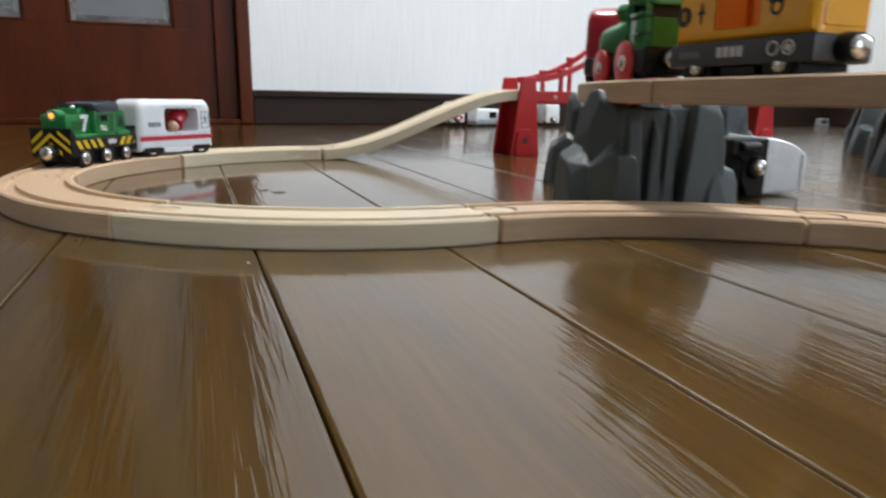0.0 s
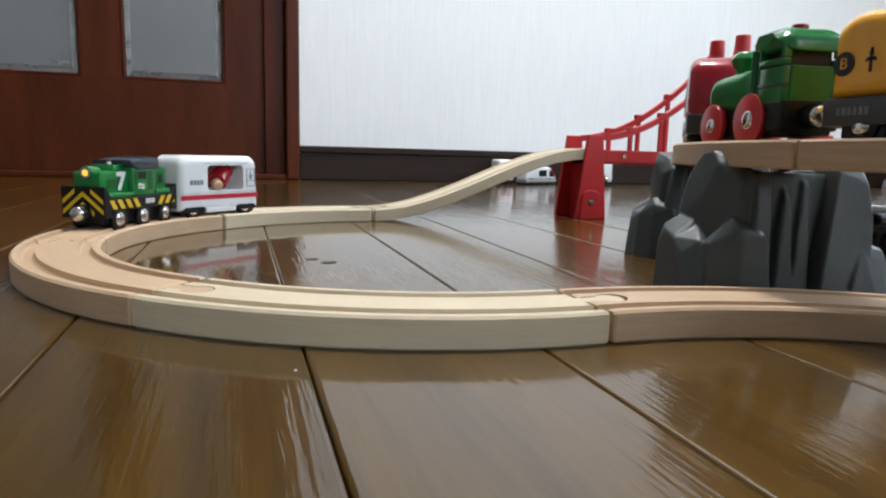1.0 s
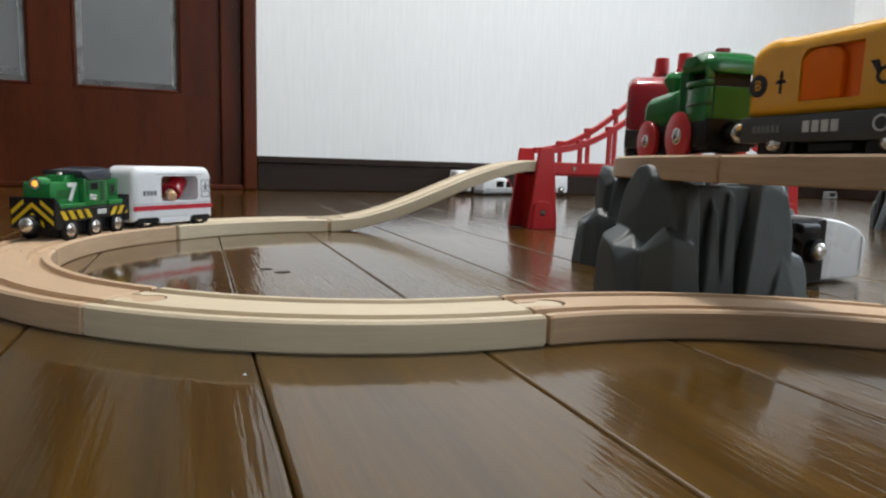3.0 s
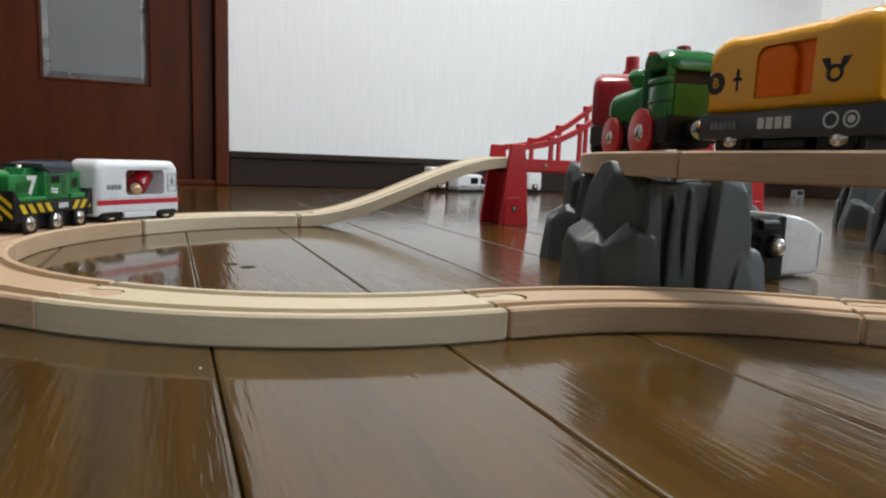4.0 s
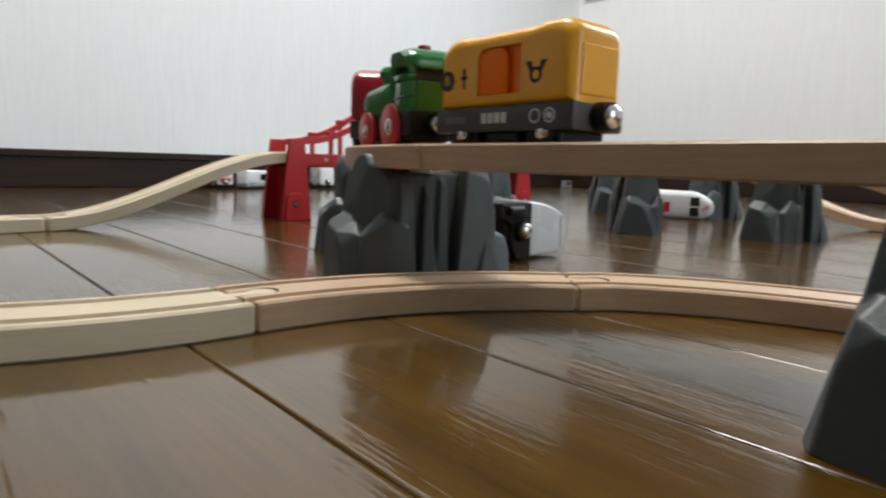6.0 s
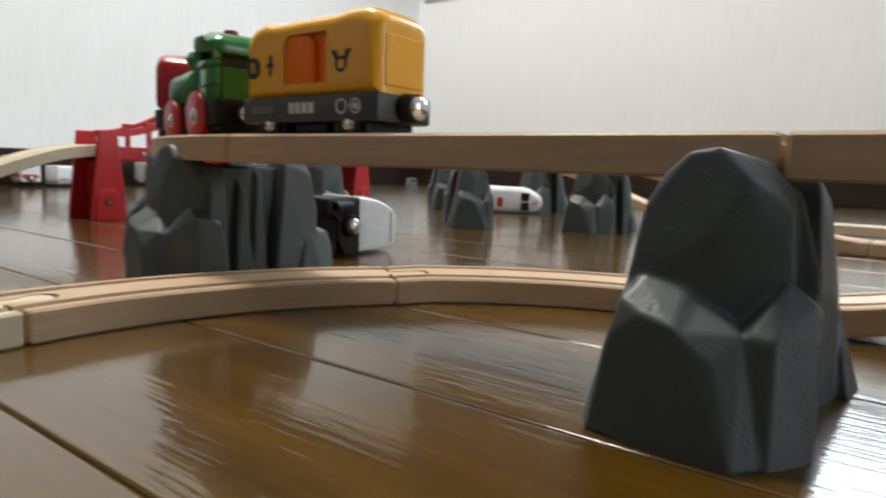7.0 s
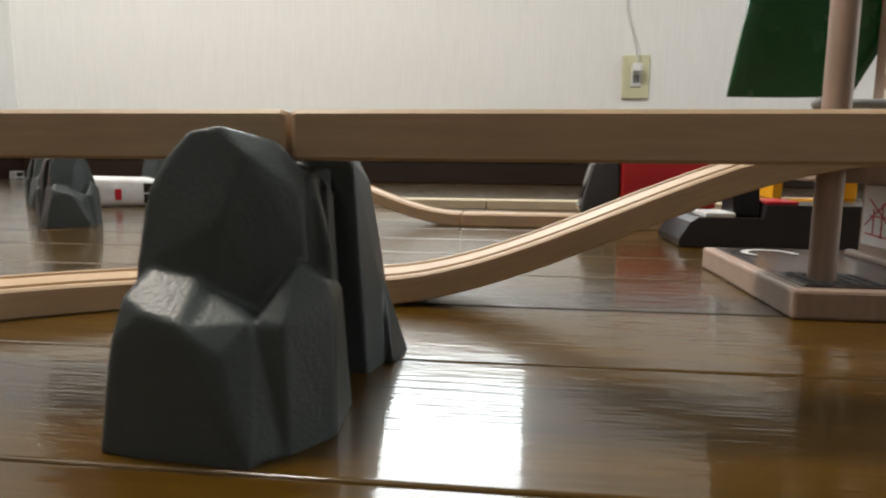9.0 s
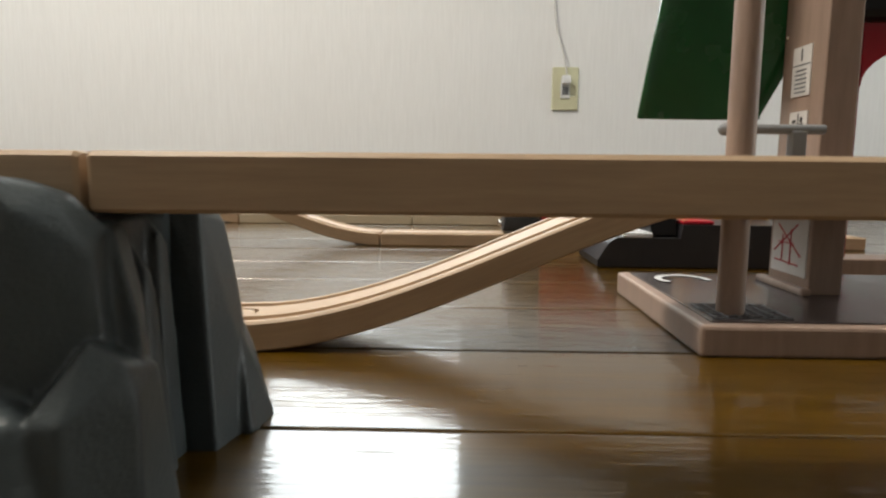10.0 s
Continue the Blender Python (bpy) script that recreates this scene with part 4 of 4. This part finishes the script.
def steam_engine(m):
    t = thing("toy_locomotive", (0, 0, 0), 0, "green toy steam locomotive with red wheels on upper track", "toy train")
    part("chassis", block(-.0385, .0370, -.0128, .0128, .0050, .0215, .0015), BLACK, t, "", True)
    part("rear_frame", block(-.0390, -.0215, -.0158, .0158, .0075, .0225, .0015), BLACK, t, "", True)
    nose = rounded([(-.0105, .0190), (.0372, .0190), (.0400, .0250), (.0396, .0345), (.0350, .0402), (.0060, .0418), (-.0105, .0428)], [0, .003, .004, .006, .005, .006, 0], 5)
    part("boiler", soft_solid(nose, .0155, .0085, (0, 0), 8), GREEN, t, "", True, 50)

    def turned(xx, rows, name, n=24):
        bm = bmesh.new()
        rings = [[bm.verts.new((xx + r * math.cos(2 * math.pi * i / n), r * math.sin(2 * math.pi * i / n), z)) for i in range(n)] for r, z in rows]
        for a, b in zip(rings, rings[1:]):
            for i in range(n):
                bm.faces.new((a[i], a[(i + 1) % n], b[(i + 1) % n], b[i]))
        bm.faces.new(rings[0])
        bm.faces.new(rings[-1])
        return part(name, bm, GREEN, t, "", True, 40)
    turned(.0240, [(.0058, .0385), (.0052, .0425), (.0050, .0440), (.0078, .0490), (.0082, .0505), (.0066, .0535), (.0052, .0545), (.0046, .0548)], "chimney")
    turned(.0040, [(.0050, .0390), (.0048, .0440), (.0064, .0465), (.0068, .0485), (.0058, .0510), (.0030, .0525), (.0008, .0527)], "dome")
    # cab: side panels, pillars, a black block as shaded inside, a domed roof
    part("cab_inside", block(-.0345, -.0108, -.0115, .0115, .0215, .0500), BLACK, t, "black block standing in for the shaded cab inside")
    for side in (-1, 1):
        y0, y1 = sorted((side * .0116, side * .0160))
        panel = part("cab_panel", block(-.0380, -.0178, y0, y1, .0205, .0395, .0012), GREEN, t, "", True)
        part("cab_moulding", block(-.0386, -.0172, *sorted((side * .0120, side * .0170)), .0395, .0432, .0012), GREEN, panel, "", True)
        part("cab_moulding", block(-.0384, -.0176, *sorted((side * .0120, side * .0166)), .0290, .0312, .0008), DEEP_GREEN, panel, "", True)
        for a, b in ((-.0178, -.0160), (-.0138, -.0126), (-.0112, -.0094)):
            part("cab_pillar", block(a, b, y0, y1, .0215, .0500, .0005), GREEN, t)
        part("cab_pillar", block(-.0378, -.0350, y0, y1, .0432, .0500, .0005), GREEN, t)
    part("cab_back", block(-.0380, -.0346, -.0115, .0115, .0205, .0395, .0006), GREEN, t)
    part("cab_front", block(-.0106, -.0094, -.0150, .0150, .0400, .0500, .0003), GREEN, t)
    top = rounded([(-.0088, .0462), (-.0402, .0462), (-.0398, .0530), (-.0320, .0588), (-.0180, .0592), (-.0096, .0548)], [.001, .001, .004, .008, .008, .004], 5)
    part("cab_roof", soft_solid(top, .0186, .0095, (0, 0), 8), GREEN, t, "", True, 50)
    part("whistle", rod(bmesh.new(), (-.0240, 0, .0585), (-.0240, 0, .0615), .0040, None, 14, .0006), DARK_RED, t, "", True)
    wheels(t, (.0270,), .0125, .0170, .0042, tyre=RED, z=.0120)
    wheels(t, (-.0120,), .0140, .0172, .0050, tyre=RED, z=.0135)
    for s in (-1, 1):
        magnet(t, s * .0430, .0145, s)
    t.matrix_basis = m
    return t


def red_wagon(m):
    t = thing("toy_wagon", (0, 0, 0), 0, "dark red toy engine wagon with a charcoal base on upper track", "toy train")
    h = .047
    body = cargo_like(t, DARK_RED, .094, [(-h + .0010, .0400), (-.0430, .0510), (-.0340, .0568), (-.0230, .0572), (-.0165, .0545), (.0290, .0515), (.0400, .0500), (h - .0020, .0430)])
    hole = rounded([(-.0020, .0262), (.0135, .0262), (.0135, .0455), (-.0020, .0455)], .0012, 3)
    cut(body, [extrude_outline(hole, -.03, -.0140), extrude_outline(hole, .0140, .03)])
    for side in (-1, 1):
        for i in range(3):
            part("grille_bar", block(.0010 + i * .0040, .0030 + i * .0040, *sorted((side * .0138, side * .0158)), .0264, .0453, .0004), DARK_RED, body)
        part("porthole", rod(bmesh.new(), (.0350, side * .0160, .0345), (.0350, side * .0171, .0345), .0046, None, 18), BLACK, body)
        part("badge", rod(bmesh.new(), (.0240, side * .0160, .0360), (.0240, side * .0170, .0360), .0020, None, 14), BLACK, body)
        part("badge", block(-.0125, -.0075, *sorted((side * .0160, side * .0170)), .0350, .0395, .0006), BLACK, body)
        part("tail_lamp", ball(bmesh.new(), (-.0400, side * .0160, .0285), .0018, 1, .6, 1), RED, body, "", True)
        part("window_strip", block(.0405, .0455, *sorted((side * .0150, side * .0169)), .024, .042, .0006), WHITE, body, "white window surround")
    side_print(t, bars(-.0040, .0120, .0120, .0170), .0168, PRINT_WHITE, "printed_bar")
    side_print(t, bars(.0240, .0400, .0125, .0158, 7), .0168, PRINT_GREY, "printed_bar")
    side_print(t, ring(-.0240, .0148, .0034) + ring(-.0325, .0148, .0034) + [disc(-.0325, .0148, .0016)], .0168, PRINT_WHITE, "round_mark")
    t.matrix_basis = m
    return t


def on_upper(s):
    p, h = on_line(upper_line, s)
    return pose(p.x, p.y, DECK + H - .0022, 0, 0, h) @ Matrix.Scale(.86, 4)


TRAIN = .181
amber_wagon(on_upper(TRAIN - .0095) @ Matrix.Diagonal((.99, 1.08, .99, 1)))
steam_engine(on_upper(TRAIN + .0795) @ Matrix.Scale(.97, 4))
red_wagon(on_upper(TRAIN + .166))


# the white front car by the large support
def white_car():
    t = thing("toy_train_car", (.398, .4595, 0), 4, "white toy train front car with a black coupling on the floor", "toy train")
    shell = rounded([(.0180, .0015), (.056, .0015), (.0625, .0050), (.0640, .0275), (.0530, .0345), (.0360, .0396), (.0180, .0415)], [.001, .003, .004, .0045, .020, .020, .001], 6)
    part("shell", soft_solid(shell, .0175, .0025, (0, .0245)), WHITE, t, "", True)
    part("nose_line", block(.0565, .0572, .0062, .0072, .006, .029), PRINT_WHITE, t)
    part("end_frame", block(-.006, .0170, .0085, .040, .0015, .0405, .002), BLACK, t)
    part("end_bracket", extrude_outline(rounded([(-.004, .0120), (.002, .0015), (.0175, .0015), (.0175, .0405), (-.012, .0405), (-.012, .0300), (-.004, .0260)], .002), .0045, .0090, .0006), BLACK, t)
    hook = bmesh.new()
    box(hook, -.016, .0125, .0040, .014, .0290, .0410, .002)
    rod(hook, (-.010, .003, .0355), (.006, .003, .0355), .0032, None, 14, .001)
    part("hook", hook, BLACK, t)
    ring = part("coupling", rod(bmesh.new(), (.006, .012, .0215), (.006, .000, .0215), .0082, .0075, 24, .001), BLACK, t, "", True)
    part("magnet", ball(bmesh.new(), (.006, .0002, .0215), .0056, 1, .6, 1), STEEL, ring, "", True)


white_car()


# the white train nose further back
def bullet(at, turn, length, label, mark):
    t = thing("toy_train_car", at, turn, label, "toy train", "white toy train cars")
    h = length / 2
    side = rounded([(-h, .012), (h - .003, .012), (h - .002, .017), (h - .020, .038), (h - .030, .041), (-h, .042)], [.001, .003, .004, .006, .006, .001], 5)
    part("body", soft_solid(side, .0175, .005), WHITE, t, "", True)
    low = rounded([(-h, .004), (h - .004, .004), (h, .008), (h - .001, .0125), (-h, .0125)], [.001, .003, .003, .002, .001], 4)
    part("skirt", soft_solid(low, .0176, .003), GREY_METAL, t, "grey lower skirt", True)
    for s in (-1, 1):
        line = [(h - .004, .015), (h - .0065, .015), (h - .0245, .0385), (h - .0220, .0385)]
        part("mark", extrude_outline(line, *sorted((s * .0165, s * .0180))), mark, t, "red nose line")
        pane = [(h - .009, .0185), (h - .020, .0330), (h - .027, .0330), (h - .027, .0185)]
        part("cab_window", extrude_outline(pane, *sorted((s * .0170, s * .0179))), DARK_GLASS, t)
        part("side_window", block(h - .060, h - .036, *sorted((s * .0170, s * .0179)), .0190, .0330, .001), DARK_GLASS, t)
    part("underframe", block(-h + .002, h - .010, -.0140, .0140, .0010, .0060), BLACK, t)
    wheels(t, (-h + .018, h - .024), .0070, .0165, .0035)
    return t


def tipped_car():
    """A white train nose that lies on its side, its roof towards the loop."""
    t = thing("toy_train_car", (.910, .640, 0), -62, "white toy bullet train car lying on its side", "toy train", "white toy train cars")
    h = .0525
    line = rounded([(-h, .0008), (h - .014, .0008), (h, .008), (h, .024), (h - .020, .0375), (-h, .0400)], [.001, .006, .008, .010, .012, .001], 5)
    part("body", soft_solid(line, .020, .009, (0, 0), 6), WHITE, t, "", True)
    for z0, z1 in ((.0045, .0165), (.0185, .0305)):
        part("windscreen", block(h - .031, h - .019, -.0206, -.0195, z0, z1, .0005), DARK_GLASS, t)
    part("mark", block(h - .065, h - .057, -.0204, -.0195, .009, .023, .0004), STRIPE_RED, t)
    for i in range(3):
        part("nose_print", block(h - .0150 + i * .003, h - .0135 + i * .003, -.0202, -.0185, .011 + i * .002, .017 + i * .002, .0002), STRIPE_RED, t)
    part("underframe", block(-h + .004, h - .020, .0195, .0235, .007, .033, .001), BLACK, t)


tipped_car()

# parked cars along the far wall
wag = passenger_wagon(pose(.627, 1.572, .0022, 0, 0, 80), "white toy wagon with a red stripe standing on the floor", figure=False, group="white toy train cars")
bullet((.709, 1.560, 0), 19, .100, "white and red toy train front car on the floor", STRIPE_RED)
part("end_band", block(-.0436, -.0410, -.0130, .0130, .0150, .0215, .0006), STRIPE_RED, wag, "red band on the end")
for s in (-1, 1):
    part("roof_line", block(-.0360, .0360, *sorted((s * .0120, s * .0150)), .0515, .0526, .0004), STRIPE_RED, wag, "red line along the roof")
passenger_wagon(pose(.879, 1.570, .0022, 0, 0, 79), "small white toy wagon standing near the wall", figure=False, stripe=WHITE, group="white toy train cars")

stop = thing("door_stopper", (1.868, 1.600, 0), 0, "small clear plastic stopper on the floor by the baseboard", "stopper")
bm = block(-.018, .018, -.012, .012, 0, .006, .002)
for q in (-1, 1):
    box(bm, *sorted((q * .018, q * .013)), -.010, .010, .0055, .018, .002)
box(bm, -.018, .018, -.010, .010, .0175, .022, .002)
part("frame", bm, GREY_METAL, stop)


# station
def station():
    t = thing("toy_station", (.381, .0135, 0), 0, "wooden toy station with a green roof and grey railing", "toy station")
    B = .0125
    part("base", block(0, .132, -.34, 0, 0, B, .0015), GREYWASH, t)
    part("platform_top", block(.006, .126, -.334, -.006, B, B + .0007), PLATFORM_TOP, t, "dark printed top")
    bm = bmesh.new()
    for a in range(-100, 130, 10):
        for da, db in ((0, 10),):
            q = [(.102 + r * math.cos(radians(w)), -.028 + r * 1.0 * math.sin(radians(w))) for r, w in ((.011, a), (.015, a), (.015, a + 10), (.011, a + 10))]
            bm.faces.new([bm.verts.new((x_, y_, B + .0012)) for x_, y_ in q])
    part("ring_print", bm, PRINT_WHITE, t, "white printed ring")
    bm = bmesh.new()
    for i in range(7):
        box(bm, .010 + i * .0045, .0106 + i * .0045, -.040, -.008, B + .0007, B + .0011)
        box(bm, .010, .038, -.040 + i * .005, -.0394 + i * .005, B + .0007, B + .0011)
    part("grid_print", bm, PRINT_GREY, t)
    part("column", rod(bmesh.new(), (.0225, -.0200, B), (.0225, -.0200, .32), .0056, None, 28), GREYWASH, t, "turned wooden column", True)
    post = part("post", block(.0640, .1040, -.0905, -.0745, B, .32, .0008), GREYWASH, t, "flat wooden post")
    part("post_foot", block(.060, .108, -.0745, -.0690, B, B + .004, .0015), GREYWASH, t)
    # labels on the post's broad side
    yy = -.0744
    lab = part("label", block(.0760, .0930, yy - .0002, yy + .0004, .109, .133), PAPER, post, "white printed label")
    writing("1", .0085, (.0845, yy + .0006, .1285), (90, 0, 180), PRINT_BLACK, lab, "number")
    for i in range(6):
        part("printed_bar", block(.0795, .0895, yy + .0003, yy + .0006, .1105 + i * .0021, .1113 + i * .0021), PRINT_GREY, lab)
    part("printed_bar", block(.0766, .0924, yy + .0003, yy + .0006, .1238, .1243), PRINT_GREY, lab)
    lab = part("label", block(.0760, .0925, yy - .0002, yy + .0004, .088, .1015), PAPER, post, "white pictogram label")
    bm = bmesh.new()
    for q in ((.0710, .0745, .0905, .0955), (.0718, .0737, .0960, .0985), (.0790, .0800, .0905, .0945), (.0780, .0810, .0960, .0975), (.0755, .0760, .0890, .1005)):
        box(bm, q[0] + .0083, q[1] + .0083, yy + .0003, yy + .0007, q[2], q[3])
    part("pictogram", bm, PRINT_BLACK, lab)
    lab = part("label", block(.0670, .1010, yy - .0002, yy + .0004, .0205, .0520), PAPER, post, "white label with a red line map")
    bm = bmesh.new()
    for a, b in (((.072, .030), (.095, .045)), ((.076, .046), (.098, .031)), ((.082, .025), (.082, .043)), ((.074, .0255), (.097, .0265)), ((.079, .036), (.094, .036)), ((.090, .026), (.090, .040))):
        rod(bm, (a[0], yy + .0005, a[1]), (b[0], yy + .0005, b[1]), .0004, None, 6)
    part("line_map", bm, STRIPE_RED, lab)
    part("upper_deck", block(.042, .132, -.330, -.0300, .0545, .0660, .0012), GREYWASH, t, "upper wooden deck")
    # railing
    rail = bmesh.new()
    rod(rail, (.049, -.024, .0905), (.049, -.068, .0905), .0022, None, 14, .0004)
    ball(rail, (.049, -.024, .0905), .0030)
    rail = part("railing", rail, GREY_METAL, t, "grey railing", True)
    for q in (-.0340, -.056):
        part("railing_post", block(.0465, .0515, q - .0035, q + .0035, .0662, .0900, .0008), GREY_METAL, rail)
    # green roof: a bent sheet
    prof = [(-.0022, .0995), (-.0020, .101), (-.0050, .125), (-.0100, .161), (-.020, .205), (-.034, .25)]
    bm = bmesh.new()
    rows = []
    for a, z in prof:
        bow = (z - .100) * .12
        rows.append([(.110 - bow + .004 * math.sin(i / 8 * math.pi), a - i / 8 * (.0645 + max(0, (z - .105)) * .42), z) for i in range(9)])
    g = [[bm.verts.new(q) for q in row] for row in rows]
    for r0, r1 in zip(g, g[1:]):
        for i in range(8):
            bm.faces.new((r0[i], r0[i + 1], r1[i + 1], r1[i]))
    roof = part("roof", bm, DEEP_GREEN, t, "glossy dark green plastic roof", True)
    mod = roof.modifiers.new("thick", "SOLIDIFY")
    mod.thickness, mod.offset = .0025, 0
    part("screw", ball(bmesh.new(), (.1010, -.0760, .140), .0020, .5, 1, 1), STEEL, roof, "", True)
    return t


station()


def red_gate():
    t = thing("toy_gate", (.60, -.160, 0), 0, "red plastic toy gate with a round arch", "toy building")
    bm = bmesh.new()
    n = 16
    outer = [(.005, 0), (-.090, 0), (-.090, .200), (.002, .200)]
    arch = [(-.045 - .040 * math.cos(math.pi * i / n), .130 + .026 * math.sin(math.pi * i / n)) for i in range(n + 1)]
    # legs and the spandrel above the arch
    for a, b in ((-.0049, .004), (-.094, -.0851)):
        part("leg", block(-.010, .010, a, b, .0122, .172, .001), DARK_RED, t)
    for i in range(n):
        (a0, z0), (a1, z1) = arch[i], arch[i + 1]
        vs = [bm.verts.new((xx, q, z)) for xx in (-.010, .010) for q, z in ((a0, z0), (a1, z1), (a1, .172), (a0, .172))]
        bmesh.ops.convex_hull(bm, input=vs)
    bmesh.ops.remove_doubles(bm, verts=bm.verts, dist=1e-5)
    part("arch_wall", bm, DARK_RED, t)
    part("roof", block(-.020, .020, -.100, .008, .1722, .215, .006), BLACK, t, "black roof")
    part("plinth", block(-.014, .014, -.096, .006, 0, .012, .001), GREYWASH, t)
    for q in (-.0455,):
        part("crossing_beam", block(-.005, .005, -.0850, -.0050, .046, .062, .001), RED, t)
    return t


red_gate()


def red_engine():
    t = thing("toy_locomotive", (.752, .066, H - .0015), -90, "red toy locomotive with a charcoal front on the track", "toy train")
    nose = rounded([(0, .004), (.036, .004), (.036, .0560), (.012, .0545), (.0015, .016)], [.002, .001, .001, .006, .003], 4)
    part("front", soft_solid(nose, .0175, .003), CHARCOAL, t, "", True)
    part("windscreen", extrude_outline([(.0008, .018), (.0100, .0500), (.0125, .0500), (.0035, .018)], -.0125, .0125), DARK_GLASS, t)
    body = rounded([(.0365, .010), (.125, .010), (.125, .0570), (.0365, .0565)], [.001, .004, .010, .001], 5)
    part("body", soft_solid(body, .0175, .004), RED, t, "", True)
    part("underframe", block(.010, .120, -.014, .014, .003, .010), BLACK, t)
    wheels(t, (.022, .100), .0075, .0165, .004)
    part("headlight", ball(bmesh.new(), (-.0005, .0105, .0105), .0030, .6, 1, 1), STEEL, t, "", True)
    part("headlight", ball(bmesh.new(), (-.0005, -.0105, .0105), .0030, .6, 1, 1), STEEL, t, "", True)
    return t


red_engine()


def tray():
    t = thing("toy_loading_dock", (.625, .0040, 0), 0, "dark grey plastic toy dock with small goods on it", "toy building")
    side = [(0, .001), (0, .006), (-.008, .0190), (-.014, .0225), (-.060, .0225), (-.062, .0325), (-.150, .0325), (-.150, .001)]
    bm = bmesh.new()
    for xx in (-.016, .055):
        bm.faces.new([bm.verts.new((xx, a, z)) for a, z in side])
    bm.faces.ensure_lookup_table()
    va, vb = list(bm.faces[0].verts), list(bm.faces[1].verts)
    for i in range(len(va)):
        k = (i + 1) % len(va)
        bm.faces.new((va[i], va[k], vb[k], vb[i]))
    part("base", bm, DOCK, t)
    part("white_ledge", block(-.0162, .020, -.040, -.018, .0226, .0265, .001), WHITE, t)
    part("red_insert", block(-.014, .030, -.085, -.062, .0326, .0355, .001), STRIPE_RED, t)
    part("lever_block", extrude_outline(rounded([(-.010, .0226), (.020, .0226), (.016, .054), (-.004, .054)], .003), -.059, -.040), BLACK, t)
    return t


tray()
crane = thing("toy_crane", (.690, -.110, 0), 0, "yellow plastic toy crane body on a black base", "toy vehicle")
part("chassis", block(-.020, .020, -.045, .030, 0, .028, .002), BLACK, crane)
bm = block(-.018, .018, -.040, .026, .0284, .034, .002)
box(bm, -.018, .018, .018, .026, .0342, .056, .001)
box(bm, -.018, .018, -.040, -.026, .0342, .056, .001)
box(bm, -.018, .018, -.040, .026, .0562, .064, .001)
part("cab_frame", bm, ORANGE_YELLOW, crane)

# crumbs and old drops on the floor
tagged(part("crumb", ball(bmesh.new(), (.064, .382, .0004), .0005, 1, .8, .7), PRINT_WHITE), "tiny white crumb on the floorboards", "crumb")
for cx, cy, r in ((.0985, .570, .0032), (.0905, .583, .0026)):
    bm = bmesh.new()
    vs = [bm.verts.new((cx + r * (1.5 + .3 * math.sin(3 * a)) * math.cos(a), cy + r * .9 * math.sin(a), .0004)) for a in [i * math.pi / 8 for i in range(16)]]
    bm.faces.new(vs)
    tagged(part("floor_stain", bm, BLACK), "small dark dried drop on the floorboards", "stain")

# floorboards
PITCH, FIRST = .0795, .0685
floor = thing("floor", (0, 0, 0), 0, "glossy varnished brown wooden floorboards", "floor", kind="structure")
# worn edges: a gentle fall that steepens into the joint
edge = [(.0002, -.012), (.0002, -.0012), (.0004, -.0006), (.0007, -.00025), (.0011, -.00007), (.0016, 0), (.0020, 0), (.0060, 0)]
line = [(-PITCH / 2 + d, z) for d, z in edge] + [(PITCH / 2 - d, z) for d, z in edge[::-1]]
bm = bmesh.new()
rows = [[bm.verts.new((a, yy, z)) for a, z in line] for yy in (.0002, 1.8174)]
for k in range(len(line) - 1):
    bm.faces.new((rows[0][k], rows[0][k + 1], rows[1][k + 1], rows[1][k]))
bm.faces.new(rows[0])
bm.faces.new(rows[1])
bmesh.ops.recalc_face_normals(bm, faces=bm.faces)
board_mesh = bpy.data.meshes.new("floorboard")
bm.to_mesh(board_mesh)
bm.free()
for poly in board_mesh.polygons:
    poly.use_smooth = len(poly.vertices) == 4
board_mesh.set_sharp_from_angle(angle=radians(40))
board_mesh.materials.append(FLOOR)
rng = random.Random(7)
for k in range(-30, 25):
    xx = FIRST + (k - .5) * PITCH
    start = .95 + .13 * rng.random() if k != 3 else .782
    start -= 1.818 * 2
    n = 0
    while start + n * 1.818 < Y1 + .1:
        link("floorboard", board_mesh, floor).location = (xx, start + n * 1.818, 0)
        n += 1
